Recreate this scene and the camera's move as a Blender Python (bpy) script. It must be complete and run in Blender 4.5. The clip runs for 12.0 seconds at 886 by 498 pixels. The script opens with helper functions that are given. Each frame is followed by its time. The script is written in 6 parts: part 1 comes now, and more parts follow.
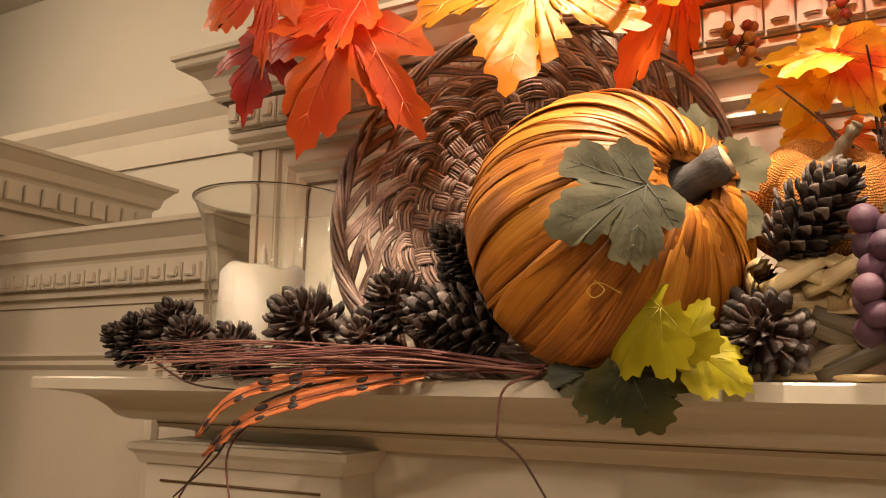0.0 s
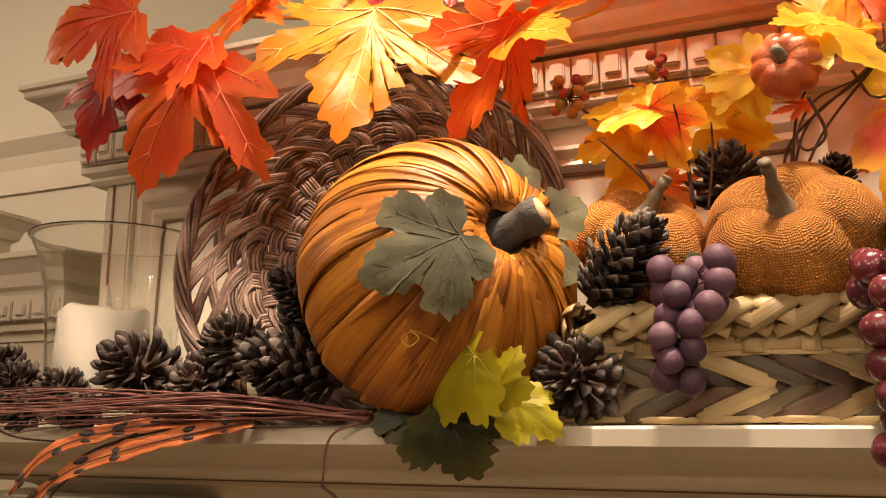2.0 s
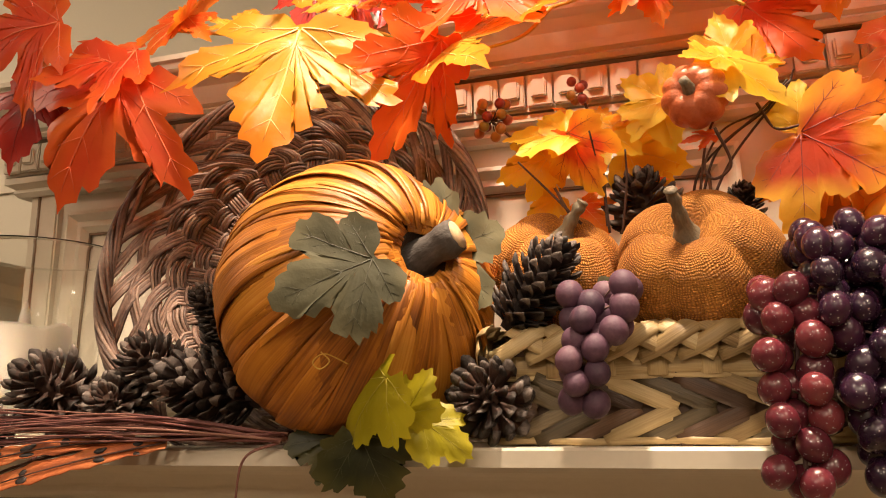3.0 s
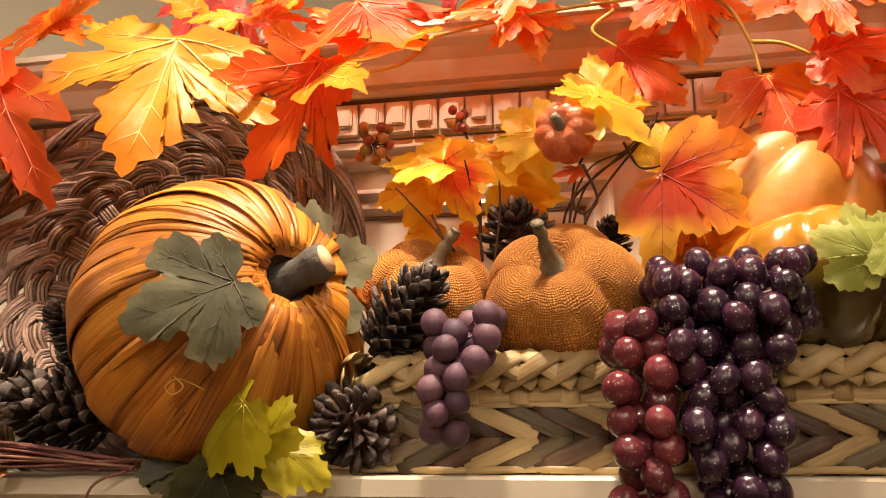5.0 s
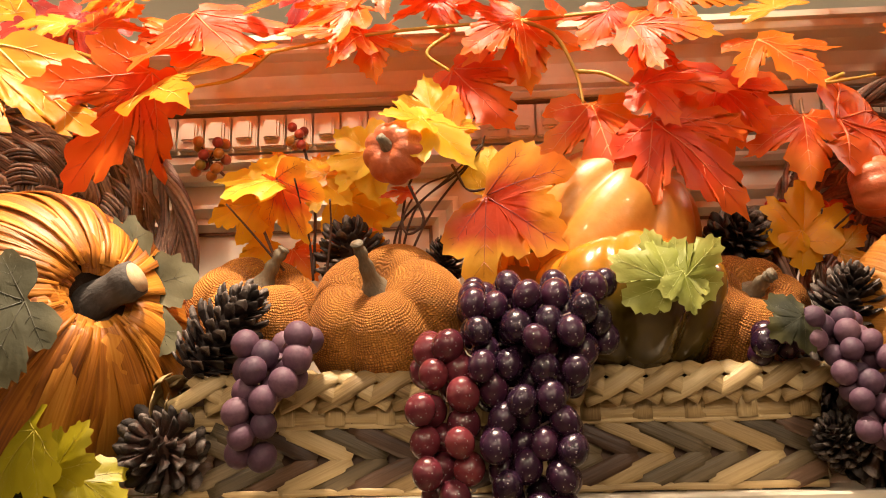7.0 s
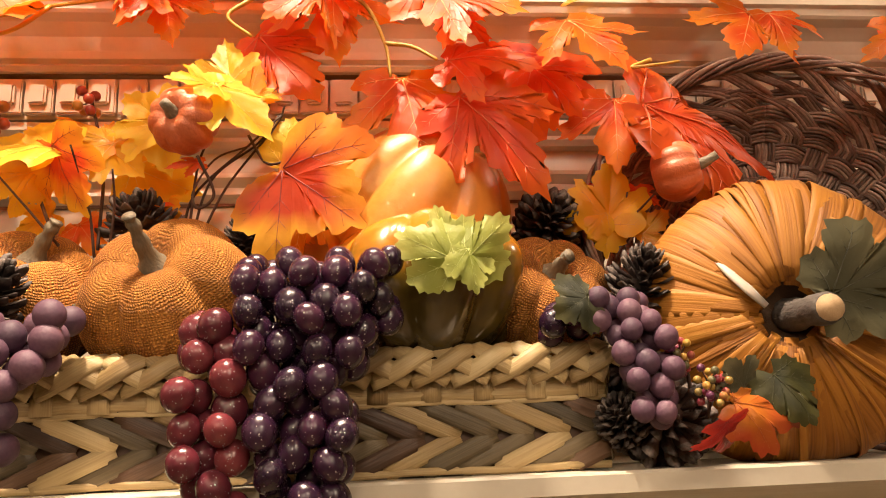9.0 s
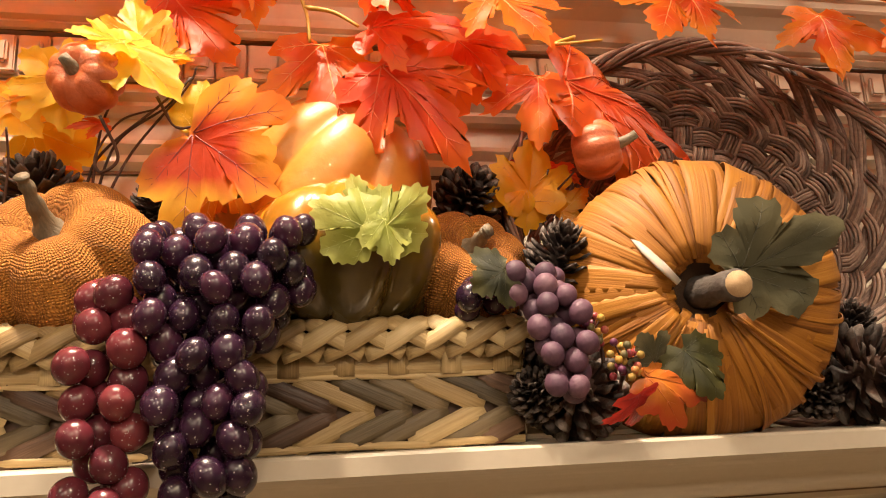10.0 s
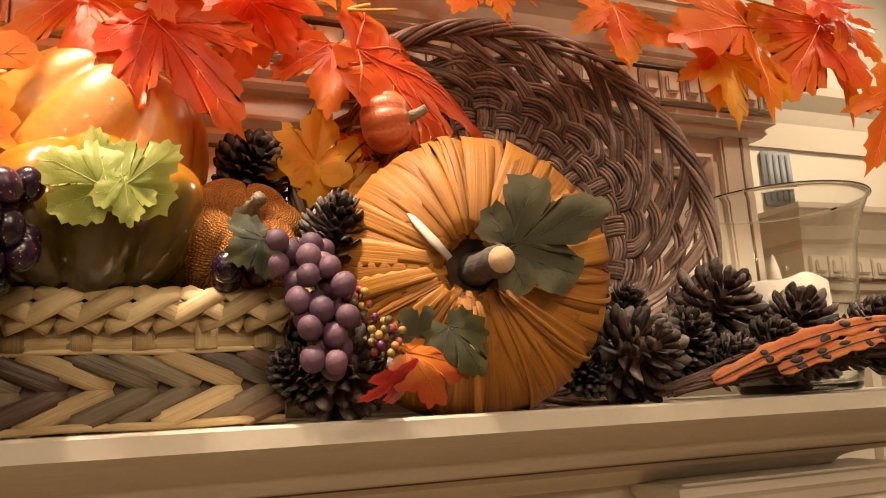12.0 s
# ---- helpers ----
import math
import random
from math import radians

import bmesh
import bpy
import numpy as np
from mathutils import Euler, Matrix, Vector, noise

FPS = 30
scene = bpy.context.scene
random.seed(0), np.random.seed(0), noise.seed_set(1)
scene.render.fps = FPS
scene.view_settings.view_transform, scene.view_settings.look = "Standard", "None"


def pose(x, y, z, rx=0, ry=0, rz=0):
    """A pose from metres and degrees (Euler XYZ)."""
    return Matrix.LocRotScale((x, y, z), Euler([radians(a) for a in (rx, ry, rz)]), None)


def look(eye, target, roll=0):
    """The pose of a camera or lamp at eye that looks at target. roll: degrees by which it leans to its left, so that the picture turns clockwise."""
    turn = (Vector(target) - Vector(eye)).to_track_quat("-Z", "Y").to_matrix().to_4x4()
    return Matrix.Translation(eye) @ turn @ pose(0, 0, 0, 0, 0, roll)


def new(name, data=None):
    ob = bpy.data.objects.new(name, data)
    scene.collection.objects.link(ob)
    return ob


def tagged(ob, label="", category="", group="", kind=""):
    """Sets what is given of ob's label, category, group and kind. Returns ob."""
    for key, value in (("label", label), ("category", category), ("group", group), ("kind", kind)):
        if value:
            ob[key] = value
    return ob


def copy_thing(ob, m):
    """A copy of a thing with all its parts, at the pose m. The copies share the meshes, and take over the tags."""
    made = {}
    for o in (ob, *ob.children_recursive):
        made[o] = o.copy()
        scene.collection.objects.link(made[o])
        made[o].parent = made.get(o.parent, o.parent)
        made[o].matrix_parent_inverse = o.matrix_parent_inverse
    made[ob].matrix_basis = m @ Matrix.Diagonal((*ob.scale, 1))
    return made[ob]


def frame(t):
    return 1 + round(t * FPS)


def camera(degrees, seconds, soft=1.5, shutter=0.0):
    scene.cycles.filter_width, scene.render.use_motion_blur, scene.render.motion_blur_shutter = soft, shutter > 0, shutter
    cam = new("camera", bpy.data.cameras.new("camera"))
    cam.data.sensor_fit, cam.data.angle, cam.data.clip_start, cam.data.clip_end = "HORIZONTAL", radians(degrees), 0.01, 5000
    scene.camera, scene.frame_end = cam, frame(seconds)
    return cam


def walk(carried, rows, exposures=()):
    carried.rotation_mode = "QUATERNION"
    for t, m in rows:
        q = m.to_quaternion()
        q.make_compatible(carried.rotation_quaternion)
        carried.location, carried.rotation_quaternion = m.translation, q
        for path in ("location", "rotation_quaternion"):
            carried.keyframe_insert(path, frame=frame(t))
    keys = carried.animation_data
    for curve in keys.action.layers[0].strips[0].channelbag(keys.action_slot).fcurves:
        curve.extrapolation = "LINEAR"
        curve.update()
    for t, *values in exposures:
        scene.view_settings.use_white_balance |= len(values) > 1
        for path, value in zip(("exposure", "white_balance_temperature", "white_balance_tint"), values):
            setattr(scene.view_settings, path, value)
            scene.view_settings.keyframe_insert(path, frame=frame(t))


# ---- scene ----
cam = camera(60.0, 12.0, soft=1.05)
PATH = [
    (0, (0.175, -0.443, 1.35), (-0.73, 1.309, 1.685), 0.5),
    (0.5, (0.194, -0.444, 1.356), (-0.649, 1.336, 1.708), 0.2),
    (1, (0.205, -0.439, 1.358), (-0.557, 1.372, 1.728), -0.2),
    (1.5, (0.211, -0.434, 1.359), (-0.518, 1.387, 1.749), -0.3),
    (2, (0.22, -0.428, 1.36), (-0.458, 1.409, 1.768), -0.6),
    (2.5, (0.233, -0.429, 1.363), (-0.393, 1.423, 1.786), -0.6),
    (3, (0.243, -0.426, 1.366), (-0.321, 1.444, 1.798), -0.7),
    (5, (0.264, -0.421, 1.372), (-0.062, 1.496, 1.842), -0.3),
    (5.5, (0.274, -0.415, 1.375), (-0.005, 1.506, 1.854), -0.4),
    (6, (0.29, -0.416, 1.381), (0.064, 1.509, 1.871), -0.6),
    (6.5, (0.304, -0.418, 1.376), (0.137, 1.51, 1.879), -0.9),
    (8.5, (0.354, -0.397, 1.374), (0.495, 1.538, 1.86), -2.2),
    (9, (0.372, -0.393, 1.371), (0.558, 1.541, 1.843), -2.4),
    (9.5, (0.376, -0.383, 1.367), (0.629, 1.55, 1.816), -2.5),
    (10, (0.379, -0.384, 1.366), (0.749, 1.535, 1.792), -2.5),
    (10.5, (0.388, -0.383, 1.362), (0.892, 1.508, 1.775), -2.4),
    (11, (0.396, -0.379, 1.36), (1.004, 1.483, 1.765), -2.5),
    (11.5, (0.417, -0.376, 1.359), (1.084, 1.468, 1.752), -2.5),
    (12, (0.43, -0.376, 1.358), (1.151, 1.449, 1.743), -2.8),
]
walk(cam, [(t, look(eye, target, roll)) for t, eye, target, roll in PATH], exposures=[(0, 0.97), (1.0, 0.78), (2.5, 0.88), (6.5, 0.92), (9.0, 1.12), (10.0, 1.18), (11.0, 1.07), (12.0, 1.06)])

# ---- world, lamps and exposure ----
world = bpy.data.worlds.new("room_air")
world.use_nodes = True
world.node_tree.nodes["Background"].inputs[0].default_value = (1.0, 0.82, 0.6, 1)
world.node_tree.nodes["Background"].inputs[1].default_value = 0.02
scene.world = world
WARM = (1.0, 0.78, 0.575)


def lamp(kind, name, place, target, watts, size, colour=WARM, cone=None):
    data = bpy.data.lights.new(name, kind)
    data.energy, data.color = watts, colour
    if kind == "AREA":
        data.shape, data.size = "DISK", size
    else:
        data.shadow_soft_size = size
    if cone:
        data.spot_size, data.spot_blend = radians(cone), 0.6
    ob = new(name, data)
    ob.matrix_world = look(place, target)
    return ob


# unseen ceiling lamps: recessed downlights close over the mantel, the rest in the room
lamp("SPOT", "mantel_downlight", (0.22, -0.18, 2.42), (0.20, 0.09, 1.56), 56.0, 0.035, cone=60)
lamp("SPOT", "mantel_downlight", (0.03, -0.44, 2.42), (0.08, 0.07, 1.635), 30.0, 0.03, cone=22)
lamp("SPOT", "mantel_downlight", (0.5, -0.14, 2.42), (0.45, 0.06, 1.6), 12.0, 0.035, cone=60)
lamp("SPOT", "mantel_downlight", (1.05, -0.35, 2.42), (0.98, 0.15, 1.58), 13.0, 0.03, cone=40)
lamp("AREA", "unseen_room_lamp", (-0.7, -1.1, 2.44), (-0.4, -0.2, 0.6), 3.6, 0.16)
lamp("AREA", "unseen_room_lamp", (0.9, -1.3, 2.44), (0.6, -0.2, 0.6), 4.8, 0.16)
lamp("AREA", "unseen_room_lamp", (0.2, -2.2, 2.44), (0.2, -1.0, 0.4), 8.5, 0.16)
lamp("AREA", "unseen_room_lamp", (-1.7, -0.1, 2.44), (-1.4, 0.9, 1.9), 7.5, 0.16)
# these two are fill, added far back to brighten the shelf from the front
lamp("AREA", "unseen_room_lamp", (-0.8, -2.7, 2.44), (-0.6, -1.6, 0.4), 8.0, 0.16)
lamp("AREA", "unseen_room_lamp", (1.6, -2.7, 2.44), (1.2, -1.6, 0.4), 8.0, 0.16)
lamp("AREA", "unseen_room_lamp", (2.0, 0.35, 2.44), (2.0, 0.2, 0), 7.0, 0.16)


# ---- materials ----
def material(name):
    m = bpy.data.materials.new(name)
    m.use_nodes = True
    return m, m.node_tree.nodes, m.node_tree.links, m.node_tree.nodes["Principled BSDF"]


def node(ns, kind, **values):
    n = ns.new(kind)
    for key, value in values.items():
        n.inputs[key].default_value = value
    return n


def ramp(ns, ls, fac, stops):
    r = ns.new("ShaderNodeValToRGB")
    els = r.color_ramp.elements
    while len(els) < len(stops):
        els.new(0.5)
    for e, (p, c) in zip(els, stops):
        e.position, e.color = p, (*c, 1)
    ls.new(fac, r.inputs[0])
    return r.outputs[0]


def surface(name, stops, scale=30.0, rough=0.6, bump=0.1, stretch=(1, 1, 1), coord="Object", fine=8.0, translucent=0.0,
            spread=0.35, coat=0.0, spec=0.5, distance=0.001):
    """Two scales of noise through a colour ramp, jittered from object to object, with bump."""
    m, ns, ls, b = material(name)
    tc = ns.new("ShaderNodeTexCoord")
    mp = node(ns, "ShaderNodeMapping", Scale=stretch)
    ls.new(tc.outputs[coord], mp.inputs[0])
    info = ns.new("ShaderNodeObjectInfo")
    big = node(ns, "ShaderNodeTexNoise", Scale=scale, Detail=3.0)
    big.noise_dimensions = "4D"
    small = node(ns, "ShaderNodeTexNoise", Scale=scale * fine, Detail=4.0)
    mul = ns.new("ShaderNodeMath"); mul.operation = "MULTIPLY"; mul.inputs[1].default_value = 37.0
    ls.new(info.outputs["Random"], mul.inputs[0]); ls.new(mul.outputs[0], big.inputs["W"])
    for n in (big, small):
        ls.new(mp.outputs[0], n.inputs["Vector"])
    mix = ns.new("ShaderNodeMix"); mix.inputs[0].default_value = 0.35
    ls.new(big.outputs[0], mix.inputs[2]); ls.new(small.outputs[0], mix.inputs[3])
    shift = ns.new("ShaderNodeMapRange")
    shift.inputs["To Min"].default_value, shift.inputs["To Max"].default_value = -spread, spread
    ls.new(info.outputs["Random"], shift.inputs[0])
    add = ns.new("ShaderNodeMath"); add.operation = "ADD"
    ls.new(mix.outputs[0], add.inputs[0]); ls.new(shift.outputs[0], add.inputs[1])
    col = ramp(ns, ls, add.outputs[0], stops)
    ls.new(col, b.inputs["Base Color"])
    b.inputs["Roughness"].default_value = rough
    b.inputs["Specular IOR Level"].default_value = spec
    b.inputs["Coat Weight"].default_value = coat
    bp = node(ns, "ShaderNodeBump", Strength=bump, Distance=distance)
    ls.new(small.outputs[0], bp.inputs["Height"]); ls.new(bp.outputs[0], b.inputs["Normal"])
    if translucent:
        out = ns["Material Output"]
        tr = ns.new("ShaderNodeBsdfTranslucent"); mx = ns.new("ShaderNodeMixShader")
        mx.inputs[0].default_value = translucent
        ls.new(col, tr.inputs[0]); ls.new(bp.outputs[0], tr.inputs["Normal"])
        ls.new(b.outputs[0], mx.inputs[1]); ls.new(tr.outputs[0], mx.inputs[2]); ls.new(mx.outputs[0], out.inputs[0])
    return m


def leaf_material(name, middle, edge, rough=0.40, translucent=0.55, reach=0.9):
    """A leaf's colour runs from its hub to its margin along UV, broken by noise."""
    m, ns, ls, b = material(name)
    tc = ns.new("ShaderNodeTexCoord")
    sep = ns.new("ShaderNodeSeparateXYZ"); ls.new(tc.outputs["UV"], sep.inputs[0])
    info = ns.new("ShaderNodeObjectInfo")
    nz = node(ns, "ShaderNodeTexNoise", Scale=1.7, Detail=1.5); nz.noise_dimensions = "4D"
    mul = ns.new("ShaderNodeMath"); mul.operation = "MULTIPLY"; mul.inputs[1].default_value = 51.0
    ls.new(info.outputs["Random"], mul.inputs[0]); ls.new(mul.outputs[0], nz.inputs["W"])
    ls.new(tc.outputs["Object"], nz.inputs["Vector"])
    am = ns.new("ShaderNodeMapRange"); am.inputs["From Min"].default_value, am.inputs["From Max"].default_value = 0.3, 0.7
    am.inputs["To Min"].default_value, am.inputs["To Max"].default_value = -0.55, 0.35
    ls.new(nz.outputs[0], am.inputs[0])
    add = ns.new("ShaderNodeMath"); add.operation = "ADD"
    ls.new(sep.outputs[0], add.inputs[0]); ls.new(am.outputs[0], add.inputs[1])
    col = ramp(ns, ls, add.outputs[0], [(0.12, middle), (reach, edge)])
    ls.new(col, b.inputs["Base Color"])
    b.inputs["Roughness"].default_value = rough
    b.inputs["Specular IOR Level"].default_value = 0.4
    fine = node(ns, "ShaderNodeTexNoise", Scale=11.0, Detail=3.0); ls.new(tc.outputs["Object"], fine.inputs["Vector"])
    bp = node(ns, "ShaderNodeBump", Strength=0.05, Distance=0.02)
    ls.new(fine.outputs[0], bp.inputs["Height"]); ls.new(bp.outputs[0], b.inputs["Normal"])
    out = ns["Material Output"]
    tr = ns.new("ShaderNodeBsdfTranslucent"); mx = ns.new("ShaderNodeMixShader"); mx.inputs[0].default_value = translucent
    ls.new(col, tr.inputs[0])
    ls.new(b.outputs[0], mx.inputs[1]); ls.new(tr.outputs[0], mx.inputs[2]); ls.new(mx.outputs[0], out.inputs[0])
    return m


def burlap_material(name, dark, light):
    m, ns, ls, b = material(name)
    tc = ns.new("ShaderNodeTexCoord")
    waves = []
    wob = node(ns, "ShaderNodeTexNoise", Scale=90.0, Detail=2.0); ls.new(tc.outputs["UV"], wob.inputs["Vector"])
    va = ns.new("ShaderNodeVectorMath"); va.operation = "MULTIPLY_ADD"
    va.inputs[1].default_value = (0.007, 0.007, 0.0)
    ls.new(wob.outputs["Color"], va.inputs[0]); ls.new(tc.outputs["UV"], va.inputs[2])
    for axis in ("X", "Y"):
        w = node(ns, "ShaderNodeTexWave", Scale=150.0); w.bands_direction = axis
        w.inputs["Distortion"].default_value = 0.6
        ls.new(va.outputs[0], w.inputs["Vector"]); waves.append(w)
    mx = ns.new("ShaderNodeMath"); mx.operation = "MULTIPLY"
    ls.new(waves[0].outputs["Fac"], mx.inputs[0]); ls.new(waves[1].outputs["Fac"], mx.inputs[1])
    nz = node(ns, "ShaderNodeTexNoise", Scale=45.0, Detail=4.0); ls.new(tc.outputs["Object"], nz.inputs["Vector"])
    am = ns.new("ShaderNodeMath"); am.operation = "MULTIPLY_ADD"; am.inputs[1].default_value = 0.8
    sub = ns.new("ShaderNodeMath"); sub.operation = "SUBTRACT"; sub.inputs[1].default_value = 0.3
    ls.new(nz.outputs[0], sub.inputs[0])
    ls.new(mx.outputs[0], am.inputs[0]); ls.new(sub.outputs[0], am.inputs[2])
    ls.new(ramp(ns, ls, am.outputs[0], [(0.0, dark), (0.75, light)]), b.inputs["Base Color"])
    b.inputs["Roughness"].default_value = 0.85
    bp = node(ns, "ShaderNodeBump", Strength=1.0, Distance=0.0018)
    ls.new(mx.outputs[0], bp.inputs["Height"]); ls.new(bp.outputs[0], b.inputs["Normal"])
    return m


def husk_material(name, stops, grain=(900.0, 12.0), rough=0.45, shift=0.22):
    """Long fibres that run with the strip: UV x across it, y along it, in metres."""
    m, ns, ls, b = material(name)
    tc = ns.new("ShaderNodeTexCoord"); info = ns.new("ShaderNodeObjectInfo")
    mp = node(ns, "ShaderNodeMapping", Scale=(grain[0], grain[1], 1)); ls.new(tc.outputs["UV"], mp.inputs[0])
    a = node(ns, "ShaderNodeTexNoise", Scale=1.0, Detail=4.0); a.noise_dimensions = "4D"
    c = node(ns, "ShaderNodeTexNoise", Scale=22.0, Detail=3.0); c.noise_dimensions = "4D"
    ls.new(mp.outputs[0], a.inputs["Vector"]); ls.new(tc.outputs["Object"], c.inputs["Vector"])
    mul = ns.new("ShaderNodeMath"); mul.operation = "MULTIPLY"; mul.inputs[1].default_value = 63.0
    ls.new(info.outputs["Random"], mul.inputs[0])
    for n in (a, c):
        ls.new(mul.outputs[0], n.inputs["W"])
    mix = ns.new("ShaderNodeMix"); mix.inputs[0].default_value = 0.5
    ls.new(a.outputs[0], mix.inputs[2]); ls.new(c.outputs[0], mix.inputs[3])
    sh = ns.new("ShaderNodeMapRange"); sh.inputs["To Min"].default_value, sh.inputs["To Max"].default_value = -shift, shift
    ls.new(info.outputs["Random"], sh.inputs[0])
    add = ns.new("ShaderNodeMath"); add.operation = "ADD"
    ls.new(mix.outputs[0], add.inputs[0]); ls.new(sh.outputs[0], add.inputs[1])
    ls.new(ramp(ns, ls, add.outputs[0], stops), b.inputs["Base Color"])
    b.inputs["Roughness"].default_value = rough
    bp = node(ns, "ShaderNodeBump", Strength=0.45, Distance=0.0010)
    ls.new(a.outputs[0], bp.inputs["Height"]); ls.new(bp.outputs[0], b.inputs["Normal"])
    return m


PAINT = surface("cream_paint", [(0.2, (0.58, 0.515, 0.405)), (0.75, (0.66, 0.595, 0.485))], 6.0, 0.33, 0.06, fine=40.0, spread=0.03)
GLAZE = surface("brown_glaze", [(0.3, (0.10, 0.055, 0.025)), (0.7, (0.2, 0.12, 0.06))], 20.0, 0.5, 0.05, spread=0.05)
WALL_PAINT = surface("pale_wall_paint", [(0.2, (0.66, 0.60, 0.48)), (0.8, (0.72, 0.66, 0.54))], 3.0, 0.3, 0.08, fine=60.0, spread=0.02)
CEILING = surface("ceiling_paint", [(0.2, (0.72, 0.67, 0.58)), (0.8, (0.78, 0.73, 0.64))], 2.0, 0.8, 0.1, fine=80.0, spread=0.02)
# floor is out of view; pale tone chosen to bounce light under the shelf
FLOOR = surface("pale_bounce_floor", [(0.2, (0.36, 0.25, 0.15)), (0.8, (0.52, 0.39, 0.25))], 3.0, 0.4, 0.1, stretch=(1, 12, 1), spread=0.1)
WICKER = surface("dark_wicker", [(0.25, (0.05, 0.027, 0.019)), (0.48, (0.145, 0.084, 0.060)), (0.75, (0.33, 0.225, 0.17))], 40.0, 0.52, 0.5, spread=0.2)
HUSK = husk_material("orange_husk", [(0.28, (0.11, 0.028, 0.004)), (0.42, (0.36, 0.115, 0.010)), (0.57, (0.56, 0.21, 0.02)), (0.78, (0.70, 0.36, 0.06))], shift=0.11)
# dark brown for the pumpkin cores: paints the shade seen between strips
HUSK_GAP_SHADE = husk_material("husk_gap_shade", [(0.25, (0.03, 0.012, 0.003)), (0.6, (0.085, 0.034, 0.006)), (0.85, (0.15, 0.06, 0.012))])
HUSK_TAN = husk_material("amber_husk", [(0.26, (0.12, 0.036, 0.004)), (0.42, (0.30, 0.11, 0.009)), (0.58, (0.41, 0.165, 0.014)), (0.80, (0.48, 0.23, 0.03))], rough=0.6, shift=0.09)
BARK = surface("grey_bark", [(0.25, (0.035, 0.03, 0.026)), (0.55, (0.10, 0.085, 0.075)), (0.9, (0.24, 0.21, 0.18))], 60.0, 0.8, 0.8, stretch=(1, 1, 0.25), spread=0.05)
STEM = surface("pale_stub_stem", [(0.25, (0.07, 0.055, 0.035)), (0.5, (0.17, 0.135, 0.085)), (0.85, (0.40, 0.34, 0.25))], 90.0, 0.6, 0.7, stretch=(1, 1, 0.3), spread=0.05)
CUT_WOOD = surface("cut_wood", [(0.2, (0.40, 0.25, 0.12)), (0.8, (0.66, 0.48, 0.29))], 220.0, 0.8, 0.3, spread=0.05)
BURLAP = burlap_material("orange_burlap", (0.25, 0.07, 0.006), (0.80, 0.33, 0.045))
STRAW = husk_material("pale_straw", [(0.2, (0.20, 0.125, 0.05)), (0.5, (0.41, 0.29, 0.13)), (0.8, (0.60, 0.46, 0.24))], grain=(1400.0, 30.0))
STRAW_GREY = husk_material("grey_straw", [(0.2, (0.05, 0.036, 0.018)), (0.5, (0.13, 0.096, 0.050)), (0.8, (0.24, 0.18, 0.10))], grain=(1400.0, 30.0))
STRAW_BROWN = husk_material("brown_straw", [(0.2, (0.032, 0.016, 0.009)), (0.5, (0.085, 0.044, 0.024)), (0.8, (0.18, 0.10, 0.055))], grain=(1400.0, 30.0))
CONE = surface("pine_cone_scale", [(0.2, (0.010, 0.006, 0.005)), (0.6, (0.034, 0.019, 0.015)), (0.85, (0.085, 0.054, 0.042))], 70.0, 0.55, 0.5, spread=0.15)
CONE_TIP = surface("pale_scale_tip", [(0.2, (0.022, 0.016, 0.013)), (0.5, (0.065, 0.048, 0.040)), (0.85, (0.27, 0.22, 0.19))], 90.0, 0.7, 0.4, spread=0.25)
CONE_BROWN = surface("brown_cone_scale", [(0.2, (0.028, 0.014, 0.011)), (0.6, (0.085, 0.044, 0.031)), (0.9, (0.20, 0.12, 0.085))], 70.0, 0.6, 0.5, spread=0.2)
WAX = surface("ivory_wax", [(0.2, (0.50, 0.45, 0.38)), (0.8, (0.56, 0.51, 0.44))], 20.0, 0.5, 0.1, spread=0.02)
WAX.node_tree.nodes["Principled BSDF"].inputs["Subsurface Weight"].default_value = 0.4
WAX.node_tree.nodes["Principled BSDF"].inputs["Subsurface Radius"].default_value = (0.02, 0.012, 0.006)
GLASS, _n, _l, _b = material("clear_glass")
_b.inputs["Transmission Weight"].default_value = 1.0
_b.inputs["Roughness"].default_value = 0.0
_b.inputs["IOR"].default_value = 1.45
_b.inputs["Base Color"].default_value = (0.97, 0.98, 0.96, 1)


def speckle(m, scale, colour, amount=0.70):
    """Fine pale dust on a fruit's skin."""
    ns, ls = m.node_tree.nodes, m.node_tree.links
    b = ns["Principled BSDF"]
    old = b.inputs["Base Color"].links[0].from_socket
    tc = ns.new("ShaderNodeTexCoord")
    nz = node(ns, "ShaderNodeTexNoise", Scale=scale, Detail=1.0); ls.new(tc.outputs["Object"], nz.inputs["Vector"])
    mr = ns.new("ShaderNodeMapRange"); mr.inputs["From Min"].default_value, mr.inputs["From Max"].default_value = amount, amount + 0.05
    ls.new(nz.outputs[0], mr.inputs[0])
    mx = ns.new("ShaderNodeMix"); mx.data_type = "RGBA"
    ls.new(mr.outputs[0], mx.inputs[0]); ls.new(old, mx.inputs[6]); mx.inputs[7].default_value = (*colour, 1)
    ls.new(mx.outputs[2], b.inputs["Base Color"])
    return m


def fruit(name, stops, rough=0.25, scale=25.0, coat=0.3, bump=0.08, spread=0.2, fine=10.0):
    return surface(name, stops, scale, rough, bump, spread=spread, coat=coat, fine=fine)


